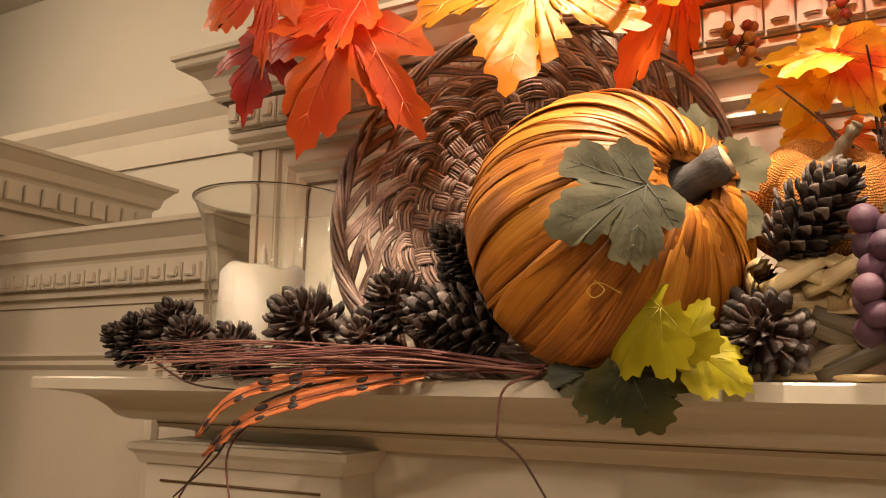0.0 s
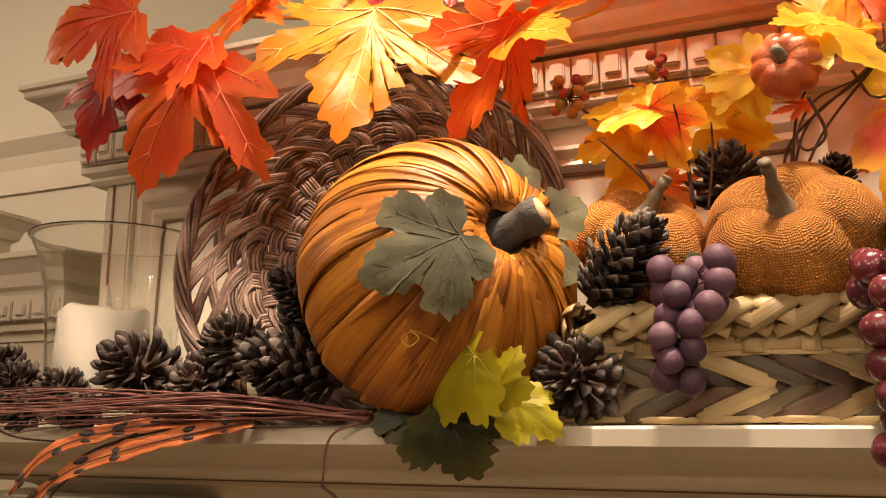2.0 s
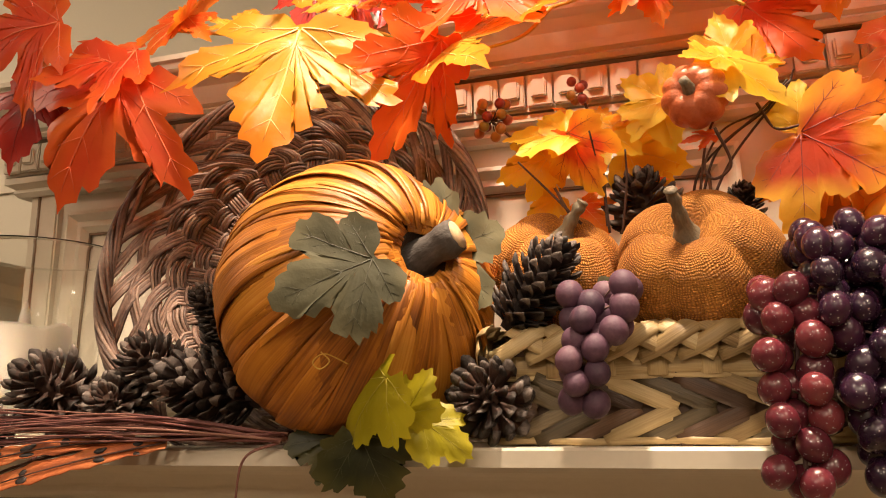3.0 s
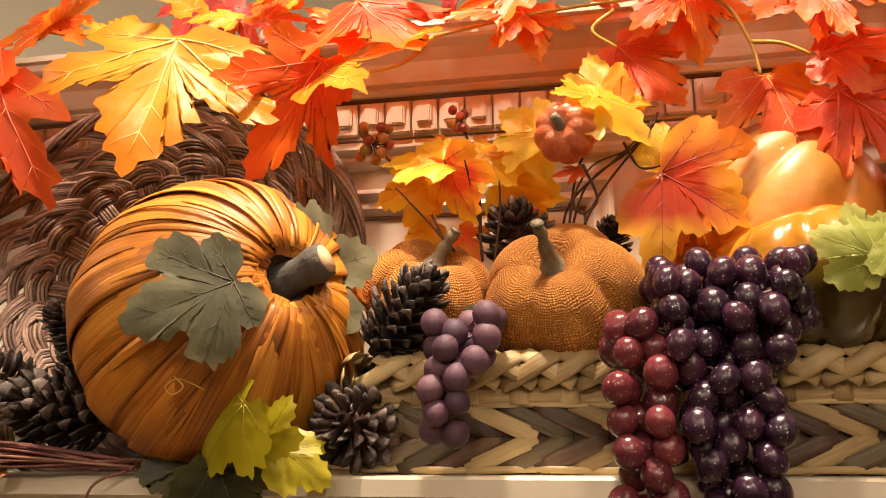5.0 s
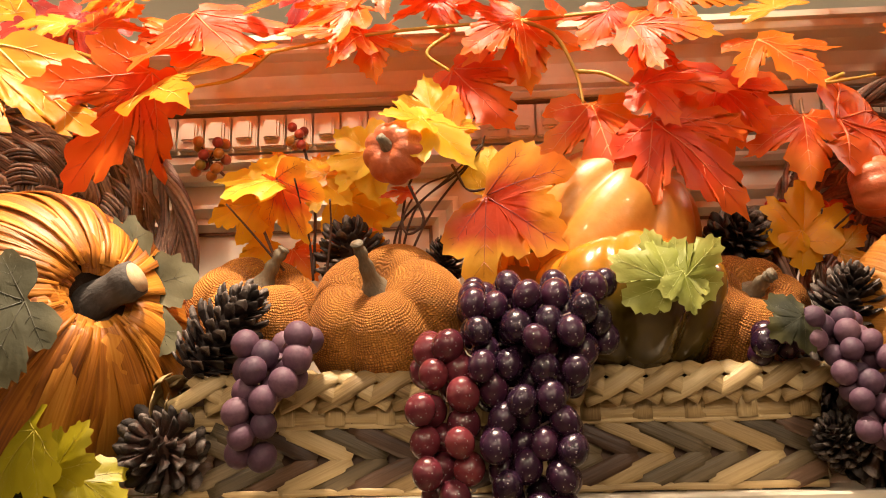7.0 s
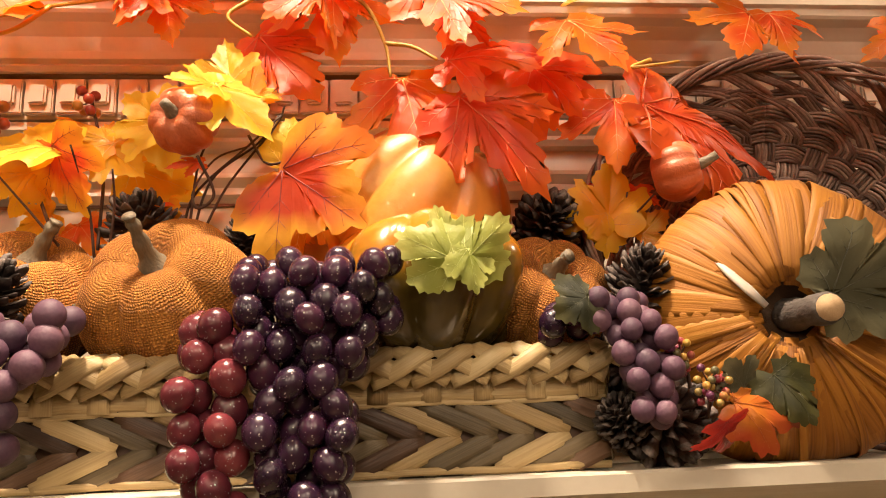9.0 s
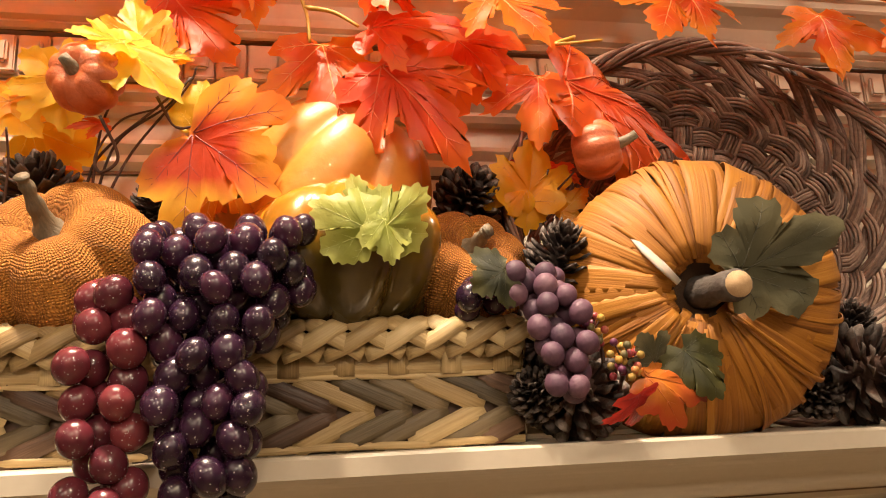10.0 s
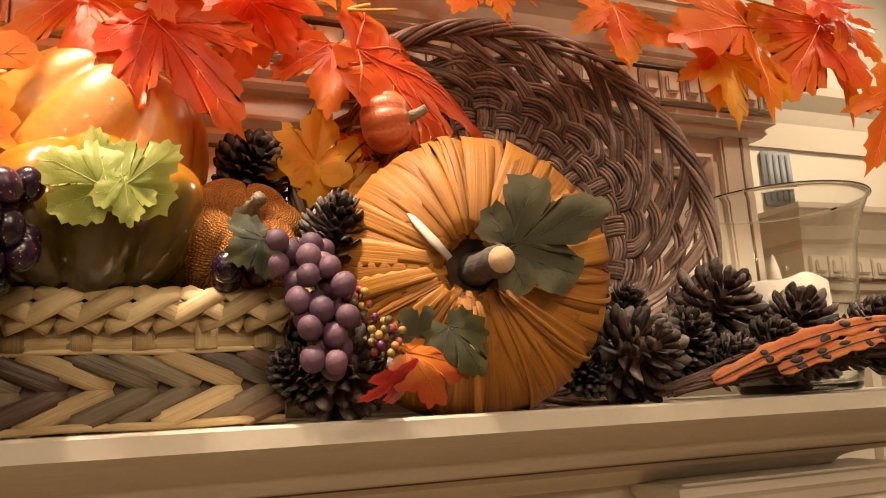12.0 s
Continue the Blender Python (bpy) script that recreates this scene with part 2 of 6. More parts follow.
GRAPE_DARK = fruit("dark_grape_skin", [(0.2, (0.011, 0.0045, 0.014)), (0.6, (0.034, 0.010, 0.030)), (0.95, (0.085, 0.02, 0.045))], 0.26)
GRAPE_RED = fruit("red_grape_skin", [(0.2, (0.06, 0.012, 0.022)), (0.55, (0.14, 0.024, 0.036)), (0.95, (0.28, 0.055, 0.055))], 0.24)
GRAPE_MAUVE = fruit("mauve_grape_skin", [(0.2, (0.05, 0.025, 0.048)), (0.6, (0.12, 0.055, 0.090)), (0.95, (0.22, 0.12, 0.15))], 0.6, 60.0, coat=0.0, bump=0.2)
for _g, _w in ((GRAPE_DARK, 0.12), (GRAPE_RED, 0.3)):
    speckle(_g, 700.0, (0.5, 0.42, 0.45))
    _g.node_tree.nodes["Principled BSDF"].inputs["Subsurface Weight"].default_value = _w
    _g.node_tree.nodes["Principled BSDF"].inputs["Subsurface Radius"].default_value = (0.006, 0.002, 0.002)
BERRY = fruit("berry_skin", [(0.1, (0.18, 0.014, 0.012)), (0.4, (0.36, 0.045, 0.02)), (0.65, (0.42, 0.14, 0.02)), (0.95, (0.30, 0.20, 0.03))], 0.35, spread=0.4)
BERRY_MIX = fruit("mixed_berry_skin", [(0.1, (0.10, 0.02, 0.06)), (0.35, (0.32, 0.04, 0.05)), (0.6, (0.50, 0.30, 0.05)), (0.95, (0.10, 0.09, 0.04))], 0.35, spread=0.5)
MINI = fruit("coral_pumpkin_skin", [(0.2, (0.42, 0.08, 0.03)), (0.7, (0.62, 0.17, 0.06))], 0.4, 60.0, 0.1, 0.4, 0.1)
GOURD = fruit("amber_gourd_skin", [(0.2, (0.44, 0.15, 0.018)), (0.6, (0.57, 0.24, 0.035)), (0.9, (0.66, 0.36, 0.08))], 0.40, 18.0, 0.2, 0.3, 0.05)
TWIG = surface("brown_twig", [(0.2, (0.03, 0.014, 0.010)), (0.8, (0.11, 0.05, 0.03))], 60.0, 0.7, 0.4, spread=0.15)
TWIG_RED = surface("red_brown_straw", [(0.2, (0.045, 0.013, 0.012)), (0.55, (0.16, 0.05, 0.042)), (0.9, (0.32, 0.16, 0.11))], 40.0, 0.6, 0.3, spread=0.3)
VINE = surface("yellow_vine", [(0.2, (0.45, 0.22, 0.02)), (0.8, (0.62, 0.40, 0.06))], 30.0, 0.5, 0.2, spread=0.1)
STALK = surface("grape_stalk", [(0.2, (0.10, 0.05, 0.045)), (0.8, (0.26, 0.16, 0.13))], 60.0, 0.6, 0.2, spread=0.2)
SEED = surface("dark_spot", [(0.2, (0.012, 0.008, 0.008)), (0.8, (0.03, 0.02, 0.018))], 60.0, 0.6, 0.2, spread=0.1)
PLUME = surface("orange_plume", [(0.2, (0.34, 0.07, 0.02)), (0.5, (0.54, 0.15, 0.04)), (0.85, (0.62, 0.31, 0.11))], 60.0, 0.6, 0.3, spread=0.15, translucent=0.2)
MOSS = surface("dried_moss", [(0.2, (0.03, 0.022, 0.014)), (0.8, (0.11, 0.085, 0.05))], 90.0, 0.9, 0.8, spread=0.1)
METAL, _n, _l, _b = material("grey_grille_metal")
_b.inputs["Base Color"].default_value, _b.inputs["Roughness"].default_value = (0.30, 0.32, 0.34, 1), 0.5

# the two-coloured squash: green below, orange above, by its own height
SQUASH, _n, _l, _b = material("green_and_orange_squash_skin")
_t = _n.new("ShaderNodeTexCoord"); _s = _n.new("ShaderNodeSeparateXYZ"); _l.new(_t.outputs["Object"], _s.inputs[0])
_z = node(_n, "ShaderNodeTexNoise", Scale=34.0, Detail=5.0); _l.new(_t.outputs["Object"], _z.inputs["Vector"])
_a = _n.new("ShaderNodeMath"); _a.operation = "MULTIPLY_ADD"; _a.inputs[1].default_value = 0.085
_l.new(_z.outputs[0], _a.inputs[0]); _l.new(_s.outputs[2], _a.inputs[2])
_m = _n.new("ShaderNodeMapRange"); _m.inputs["From Min"].default_value, _m.inputs["From Max"].default_value = 0.02, 0.108
_l.new(_a.outputs[0], _m.inputs[0])
_l.new(ramp(_n, _l, _m.outputs[0], [(0.2, (0.042, 0.030, 0.005)), (0.52, (0.078, 0.052, 0.008)), (0.78, (0.14, 0.085, 0.010)), (0.93, (0.34, 0.14, 0.012)), (1.0, (0.55, 0.19, 0.014))]), _b.inputs["Base Color"])
_b.inputs["Roughness"].default_value, _b.inputs["Coat Weight"].default_value = 0.2, 0.5

LEAF = {
    "red": leaf_material("red_leaf", (0.78, 0.078, 0.022), (0.86, 0.19, 0.022)),
    "orange": leaf_material("orange_leaf", (0.80, 0.105, 0.014), (0.86, 0.27, 0.018)),
    "gold": leaf_material("golden_leaf", (0.88, 0.47, 0.05), (0.86, 0.27, 0.014), rough=0.30),
    "amber": leaf_material("amber_leaf", (0.82, 0.34, 0.012), (0.84, 0.47, 0.02)),
    "yellow": leaf_material("yellow_leaf", (0.85, 0.46, 0.02), (0.87, 0.62, 0.05)),
    "dark": leaf_material("dark_red_leaf", (0.26, 0.014, 0.012), (0.48, 0.035, 0.02), translucent=0.25),
    "flame": leaf_material("flame_leaf", (0.64, 0.070, 0.016), (0.88, 0.46, 0.03), reach=0.92),
    "rust": leaf_material("rust_leaf", (0.50, 0.15, 0.018), (0.40, 0.05, 0.016), 0.36, 0.12),
    "sage": leaf_material("grey_green_leaf", (0.060, 0.058, 0.029), (0.135, 0.122, 0.062), 0.75, 0.1),
    "olive": leaf_material("dark_green_leaf", (0.022, 0.026, 0.010), (0.07, 0.065, 0.015), 0.5, 0.15),
    "lime": leaf_material("lime_leaf", (0.27, 0.31, 0.045), (0.44, 0.46, 0.11), 0.45, 0.3),
    "mustard": leaf_material("mustard_leaf", (0.36, 0.31, 0.010), (0.52, 0.44, 0.022), 0.4, 0.3),
}
VEIN = {k: surface(k + "_vein", [(0.2, c), (0.8, d)], 60.0, 0.5, 0.1, spread=0.05) for k, c, d in (
    ("red", (0.72, 0.10, 0.03), (0.8, 0.18, 0.05)), ("orange", (0.80, 0.22, 0.05), (0.86, 0.34, 0.08)),
    ("gold", (0.86, 0.45, 0.08), (0.9, 0.6, 0.2)), ("yellow", (0.8, 0.5, 0.05), (0.86, 0.6, 0.1)), ("amber", (0.7, 0.3, 0.02), (0.76, 0.36, 0.04)), ("dark", (0.2, 0.012, 0.012), (0.3, 0.03, 0.02)), ("rust", (0.5, 0.12, 0.03), (0.55, 0.16, 0.04)),
    ("flame", (0.24, 0.02, 0.014), (0.3, 0.04, 0.02)), ("sage", (0.05, 0.05, 0.03), (0.10, 0.095, 0.06)), ("olive", (0.05, 0.05, 0.02), (0.07, 0.07, 0.03)),
    ("lime", (0.5, 0.55, 0.16), (0.6, 0.62, 0.2)), ("mustard", (0.4, 0.34, 0.03), (0.5, 0.42, 0.05)))}


# ---- mesh helpers ----
def mesh_of(name, bm, mat, smooth=True):
    bmesh.ops.recalc_face_normals(bm, faces=bm.faces)
    me = bpy.data.meshes.new(name)
    bm.to_mesh(me); bm.free()
    me.materials.append(mat)
    if smooth:
        me.polygons.foreach_set("use_smooth", [True] * len(me.polygons))
    return me


def part(name, bm, mat, parent=None, label="", m=None, smooth=True):
    me = bm if isinstance(bm, bpy.types.Mesh) else mesh_of(name, bm, mat, smooth)
    ob = new(name, me)
    if parent is not None:
        ob.parent = parent
    if m is not None:
        ob.matrix_basis = m
    return tagged(ob, label) if label else ob


def thing(name, label, category, m=None, group="", kind=""):
    ob = new(name)
    ob.empty_display_size = 0.02
    if m is not None:
        ob.matrix_basis = m
    return tagged(ob, label, category, group, kind)


def box(bm, x0, x1, y0, y1, z0, z1, bevel=0.0):
    r = bmesh.ops.create_cube(bm, size=1.0, matrix=Matrix.Translation(((x0 + x1) / 2, (y0 + y1) / 2, (z0 + z1) / 2)) @ Matrix.Diagonal((x1 - x0, y1 - y0, z1 - z0, 1)))
    if bevel:
        es = list({e for v in r["verts"] for e in v.link_edges})
        bmesh.ops.bevel(bm, geom=es, offset=bevel, segments=2, affect="EDGES")
    return bm


def slab(x0, x1, y0, y1, z0, z1, bevel=0.0):
    return box(bmesh.new(), x0, x1, y0, y1, z0, z1, bevel)


def sweep(path, profile, up=(0, 0, 1), closed=False):
    """A moulding: the profile (out, up) runs along the path with mitred corners; out is to the path's right."""
    bm, up = bmesh.new(), Vector(up)
    pts = [Vector(p) for p in path]
    n, rings = len(pts), []
    for i, p in enumerate(pts):
        a = (p - pts[i - 1]).normalized() if i or closed else None
        b = (pts[(i + 1) % n] - p).normalized() if i < n - 1 or closed else None
        na, nb = (d.cross(up) if d else None for d in (a, b))
        if na is None or nb is None:
            out = na or nb
        else:
            out = (na + nb).normalized()
            out = out / max(0.2, out.dot(na))
        rings.append([bm.verts.new(p + out * o + up * u) for o, u in profile])
    k = len(profile)
    for i in range(n if closed else n - 1):
        for j in range(k):
            bm.faces.new((rings[i][j], rings[i][(j + 1) % k], rings[(i + 1) % n][(j + 1) % k], rings[(i + 1) % n][j]))
    if not closed:
        bm.faces.new(rings[0]); bm.faces.new(rings[-1][::-1])
    return bm


def tube(bm, pts, radius, sides=6):
    """A round strand through the points; radius is a number or a function of the way from 0 to 1."""
    pts = [Vector(p) for p in pts]
    rings, ref = [], None
    for i, p in enumerate(pts):
        d = (pts[min(i + 1, len(pts) - 1)] - pts[max(i - 1, 0)]).normalized()
        if ref is None:
            ref = d.orthogonal().normalized()
        u = (ref - d * ref.dot(d)).normalized(); ref = u
        v = d.cross(u)
        r = radius(i / (len(pts) - 1)) if callable(radius) else radius
        rings.append([bm.verts.new(p + (u * math.cos(a) + v * math.sin(a)) * r) for a in (2 * math.pi * k / sides for k in range(sides))])
    for a, b in zip(rings, rings[1:]):
        for k in range(sides):
            bm.faces.new((a[k], a[(k + 1) % sides], b[(k + 1) % sides], b[k]))
    bm.faces.new(rings[0][::-1]); bm.faces.new(rings[-1])
    return bm


def curve_pts(ctrl, n=12):
    """Catmull-Rom through the control points."""
    c = [Vector(p) for p in ctrl]
    c = [c[0] * 2 - c[1]] + c + [c[-1] * 2 - c[-2]]
    out = []
    for i in range(1, len(c) - 2):
        for k in range(n):
            t = k / n
            p0, p1, p2, p3 = c[i - 1:i + 3]
            out.append(0.5 * (2 * p1 + (p2 - p0) * t + (2 * p0 - 5 * p1 + 4 * p2 - p3) * t * t + (3 * p1 - p0 - 3 * p2 + p3) * t ** 3))
    return out + [c[-2]]


def ribbon(pts, normals, width, thick=0.0006, arch=0.0008, cols=4):
    """A flat strip with thickness, its edges bent down; UV x across and y along, in metres. width may be a function."""
    bm = bmesh.new(); uv = bm.loops.layers.uv.new("UVMap")
    pts = [Vector(p) for p in pts]; n = len(pts)
    top, bot, uvs, run = [], [], {}, 0.0
    for i, p in enumerate(pts):
        d = (pts[min(i + 1, n - 1)] - pts[max(i - 1, 0)]).normalized()
        nn = Vector(normals[i]); nn = (nn - d * nn.dot(d)).normalized(); side = d.cross(nn)
        w = width(i / (n - 1)) if callable(width) else width
        run += (p - pts[i - 1]).length if i else 0
        rt, rb = [], []
        for k in range(cols + 1):
            s = k / cols - 0.5
            q = p + side * s * w - nn * arch * (4 * s * s)
            a, b = bm.verts.new(q), bm.verts.new(q - nn * thick)
            uvs[a] = uvs[b] = (s * w, run)
            rt.append(a); rb.append(b)
        top.append(rt); bot.append(rb)
    for i in range(n - 1):
        for k in range(cols):
            bm.faces.new((top[i][k], top[i][k + 1], top[i + 1][k + 1], top[i + 1][k]))
            bm.faces.new((bot[i][k + 1], bot[i][k], bot[i + 1][k], bot[i + 1][k + 1]))
        bm.faces.new((top[i][0], top[i + 1][0], bot[i + 1][0], bot[i][0]))
        bm.faces.new((top[i + 1][cols], top[i][cols], bot[i][cols], bot[i + 1][cols]))
    for r in (0, n - 1):
        for k in range(cols):
            bm.faces.new((top[r][k + 1], top[r][k], bot[r][k], bot[r][k + 1]))
    for f in bm.faces:
        for lp in f.loops:
            lp[uv].uv = uvs[lp.vert]
    return bm


def globe(fn, nu=32, nv=18, scale=0.1):
    """A closed round body from fn(longitude, latitude 0..1) with UV in metres."""
    bm = bmesh.new(); uv = bm.loops.layers.uv.new("UVMap")
    rows = [[bm.verts.new(fn(2 * math.pi * i / nu, j / nv)) for i in range(nu)] for j in range(1, nv)]
    a, b = bm.verts.new(fn(0, 0)), bm.verts.new(fn(0, 1))

    def face(vs, cs):
        f = bm.faces.new(vs)
        for lp, c in zip(f.loops, cs):
            lp[uv].uv = (c[0] * scale * 6.28, c[1] * scale * 3.14)
    for j in range(len(rows) - 1):
        for i in range(nu):
            k = (i + 1) % nu
            face((rows[j][i], rows[j + 1][i], rows[j + 1][k], rows[j][k]),
                 ((i / nu, (j + 1) / nv), (i / nu, (j + 2) / nv), ((i + 1) / nu, (j + 2) / nv), ((i + 1) / nu, (j + 1) / nv)))
    for i in range(nu):
        k = (i + 1) % nu
        face((a, rows[0][i], rows[0][k]), ((i / nu, 0), (i / nu, 1 / nv), ((i + 1) / nu, 1 / nv)))
        face((b, rows[-1][k], rows[-1][i]), ((i / nu, 1), ((i + 1) / nu, 1 - 1 / nv), (i / nu, 1 - 1 / nv)))
    return bm


def lathe(profile, n=40):
    bm = bmesh.new()
    rings = [[bm.verts.new((r * math.cos(2 * math.pi * i / n), r * math.sin(2 * math.pi * i / n), z)) for i in range(n)] for r, z in profile]
    for a, b in zip(rings, rings[1:]):
        for i in range(n):
            bm.faces.new((a[i], a[(i + 1) % n], b[(i + 1) % n], b[i]))
    return bm, rings


def basis(place, axis, toward=(0, 0, 1)):
    """A pose whose z points along axis and whose x leans to toward."""
    z = Vector(axis).normalized()
    x = Vector(toward); x = (x - z * x.dot(z)).normalized()
    y = z.cross(x)
    return Matrix.Translation(place) @ Matrix((x, y, z)).transposed().to_4x4()


# ---- the room ----
SHELF, WALL_Y, MID = 1.35, 0.185, 0.297
XL, XR = -0.38, 0.974
floor = tagged(part("floor", slab(-2.6, 3.2, -3.2, 1.2, -0.1, 0.0), FLOOR), "unseen floor of the room, kept pale to bounce light", "floor", kind="structure")
ceiling = tagged(part("ceiling", slab(-2.6, 3.2, -3.2, 1.2, 2.45, 2.55), CEILING), "plain painted ceiling of the room", "ceiling", kind="structure")
for nm, dims in (("wall_south", (-2.6, 3.2, -3.3, -3.2)), ("wall_north", (-2.6, 3.2, 0.9, 1.0)), ("wall_west", (-2.7, -2.6, -3.3, 1.0)), ("wall_east", (3.2, 3.3, -3.3, 1.0))):
    tagged(part(nm, slab(*dims, 0.0, 2.45), WALL_PAINT), "pale painted wall of the room", "wall", kind="structure")
room_crown = part("trim", sweep([(-2.6, 0.9, 2.0), (3.2, 0.9, 2.0)], [(0, -0.12), (0.008, -0.12), (0.010, -0.06), (0.022, -0.03), (0.05, 0.0), (0.055, 0.02), (0, 0.02)]), PAINT, smooth=False)
tagged(room_crown, "glossy cream crown moulding along the wall", "moulding", kind="structure")


def dentils(parent, x0, x1, y, z0, z1, pitch, mat=None):
    """A row of dentil blocks with raised centres, facing -y."""
    n = max(1, round((x1 - x0) / pitch)); w = (x1 - x0) / n
    bm = slab(-w * 0.46, w * 0.46, -0.006, 0.0, 0, z1 - z0, 0.001)
    box(bm, -w * 0.28, w * 0.28, -0.010, -0.005, (z1 - z0) * 0.22, (z1 - z0) * 0.8, 0.0015)
    me = mesh_of("dentil", bm, mat or PAINT, False)
    for i in range(n):
        part("dentil", me, None, parent, m=Matrix.Translation((x0 + w * (i + 0.5), y, z0)))


def crowned_box(name, label, x0, x1, y, z_top, top_profile, band, pitch, bottom):
    """A painted cabinet front: body, crown with mitred returns, dentil band."""
    th = thing(name, label, "cabinet", kind="structure")
    part("body", slab(x0, x1, y, y + 0.3, bottom, z_top - 0.002), PAINT, th, smooth=False)
    part("crown", sweep([(x0, y + 0.3, z_top), (x0, y, z_top), (x1, y, z_top), (x1, y + 0.3, z_top)], top_profile), PAINT, th, smooth=False)
    dentils(th, x0 - 0.01, x1 + 0.01, y - 0.0135, band[0], band[1], pitch)
    part("glaze_line", slab(x0 - 0.008, x1 + 0.008, y - 0.0155, y, band[0] - 0.003, band[0] - 0.0015), GLAZE, th, "brown glazed groove")
    return th


# overmantel: panelled field between two pilaster edges, frieze with dentils, and a deep crown
over = thing("overmantel", "cream painted overmantel with panels, dentils and deep crown", "overmantel", kind="structure")
part("field", slab(XL + 0.004, XR - 0.004, WALL_Y, WALL_Y + 0.5, 1.3, 1.685), PAINT, over, smooth=False)
for s, xe in ((1, XL), (-1, XR)):
    a, b = sorted((xe, xe + s * 0.035))
    part("stile", slab(a, b, WALL_Y - 0.008, WALL_Y + 0.005, SHELF + 0.003, 1.612, 0.002), PAINT, over, smooth=False)
    a, b = sorted((xe + s * 0.011, xe + s * 0.0135))
    part("glaze_line", slab(a, b, WALL_Y - 0.0095, WALL_Y - 0.004, SHELF + 0.003, 1.61), GLAZE, over, "brown glazed groove")
PANEL = [(0, 0), (0, 0.010), (0.004, 0.012), (0.010, 0.005), (0.016, 0.007), (0.020, 0.002), (0.022, 0)]
for a, b in ((XL + 0.05, -0.03), (0.005, 0.30), (0.335, 0.60), (0.635, XR - 0.05)):
    z0, z1 = 1.375, 1.572
    part("panel_moulding", sweep([(a, WALL_Y - 0.001, z0), (b, WALL_Y - 0.001, z0), (b, WALL_Y - 0.001, z1), (a, WALL_Y - 0.001, z1)], [(-o, u) for o, u in PANEL], up=(0, -1, 0), closed=True), PAINT, over, smooth=False)
    part("glaze_line", sweep([(a + 0.024, WALL_Y - 0.001, z0 + 0.024), (b - 0.024, WALL_Y - 0.001, z0 + 0.024), (b - 0.024, WALL_Y - 0.001, z1 - 0.024), (a + 0.024, WALL_Y - 0.001, z1 - 0.024)],
         [(0, 0), (0.0025, 0), (0.0025, 0.0015), (0, 0.0015)], up=(0, -1, 0), closed=True), GLAZE, over, "brown glazed groove")
ring = lambda z: [(XL, WALL_Y + 0.4, z), (XL, WALL_Y, z), (XR, WALL_Y, z), (XR, WALL_Y + 0.4, z)]
part("bead_moulding", sweep(ring(1.592), [(-0.02, 0), (0.012, 0), (0.016, 0.004), (0.014, 0.008), (0.022, 0.012), (0.022, 0.018), (-0.02, 0.018)]), PAINT, over, smooth=False)
part("frieze", sweep(ring(1.612), [(-0.02, 0), (0.022, 0), (0.022, 0.034), (-0.02, 0.034)]), PAINT, over, smooth=False)
dentils(over, XL - 0.02, XR + 0.02, WALL_Y - 0.0225, 1.614, 1.642, 0.0225)
part("crown", sweep(ring(1.6455), [(-0.02, 0), (0.033, 0), (0.036, 0.003), (0.033, 0.006), (0.038, 0.008), (0.040, 0.013), (0.045, 0.022), (0.054, 0.029), (0.062, 0.032), (0.064, 0.034), (0.064, 0.040), (0.068, 0.041), (0.068, 0.046), (-0.02, 0.046)]), PAINT, over, smooth=False)
part("glaze_line", sweep(ring(1.6445), [(0.0, 0), (0.0285, 0), (0.0285, 0.001), (0, 0.001)]), GLAZE, over, "brown glazed groove")

# mantel shelf with cyma moulding, mitred round both ends
shelf = thing("mantel_shelf", "cream painted mantel shelf with moulded front edge", "mantel shelf", kind="structure")
SX0, SX1 = -0.460, 1.054
out = 0.115
path = [(SX0 + out, WALL_Y + 0.1, SHELF), (SX0 + out, out, SHELF), (SX1 - out, out, SHELF), (SX1 - out, WALL_Y + 0.1, SHELF)]
_up = curve_pts([(0.0, -0.0105, 0), (0.012, -0.0118, 0), (0.031, -0.016, 0), (0.044, -0.0255, 0), (0.050, -0.033, 0), (0.0595, -0.0375, 0), (0.074, -0.0385, 0)], 4)
_low = curve_pts([(0.0765, -0.0445, 0), (0.090, -0.0465, 0), (0.101, -0.050, 0), (0.108, -0.0565, 0), (0.111, -0.058, 0)], 4)
part("board", sweep(path, [(-0.06, 0.0), (out - 0.0015, 0.0), (out, -0.0015)] + [(out - p.x, p.y) for p in _up] + [(out - 0.0755, -0.041)] + [(out - p.x, p.y) for p in _low] + [(-0.06, -0.058)]), PAINT, shelf, smooth=False)
part("top", slab(SX0 + 0.002, SX1 - 0.002, 0.08, WALL_Y + 0.01, SHELF - 0.03, SHELF + 0.0005), PAINT, shelf, smooth=False)
part("glaze_line", sweep(path, [(0.02, -0.0412), (0.0400, -0.0412), (0.0400, -0.0395), (0.02, -0.0395)]), GLAZE, shelf, "brown glazed groove")
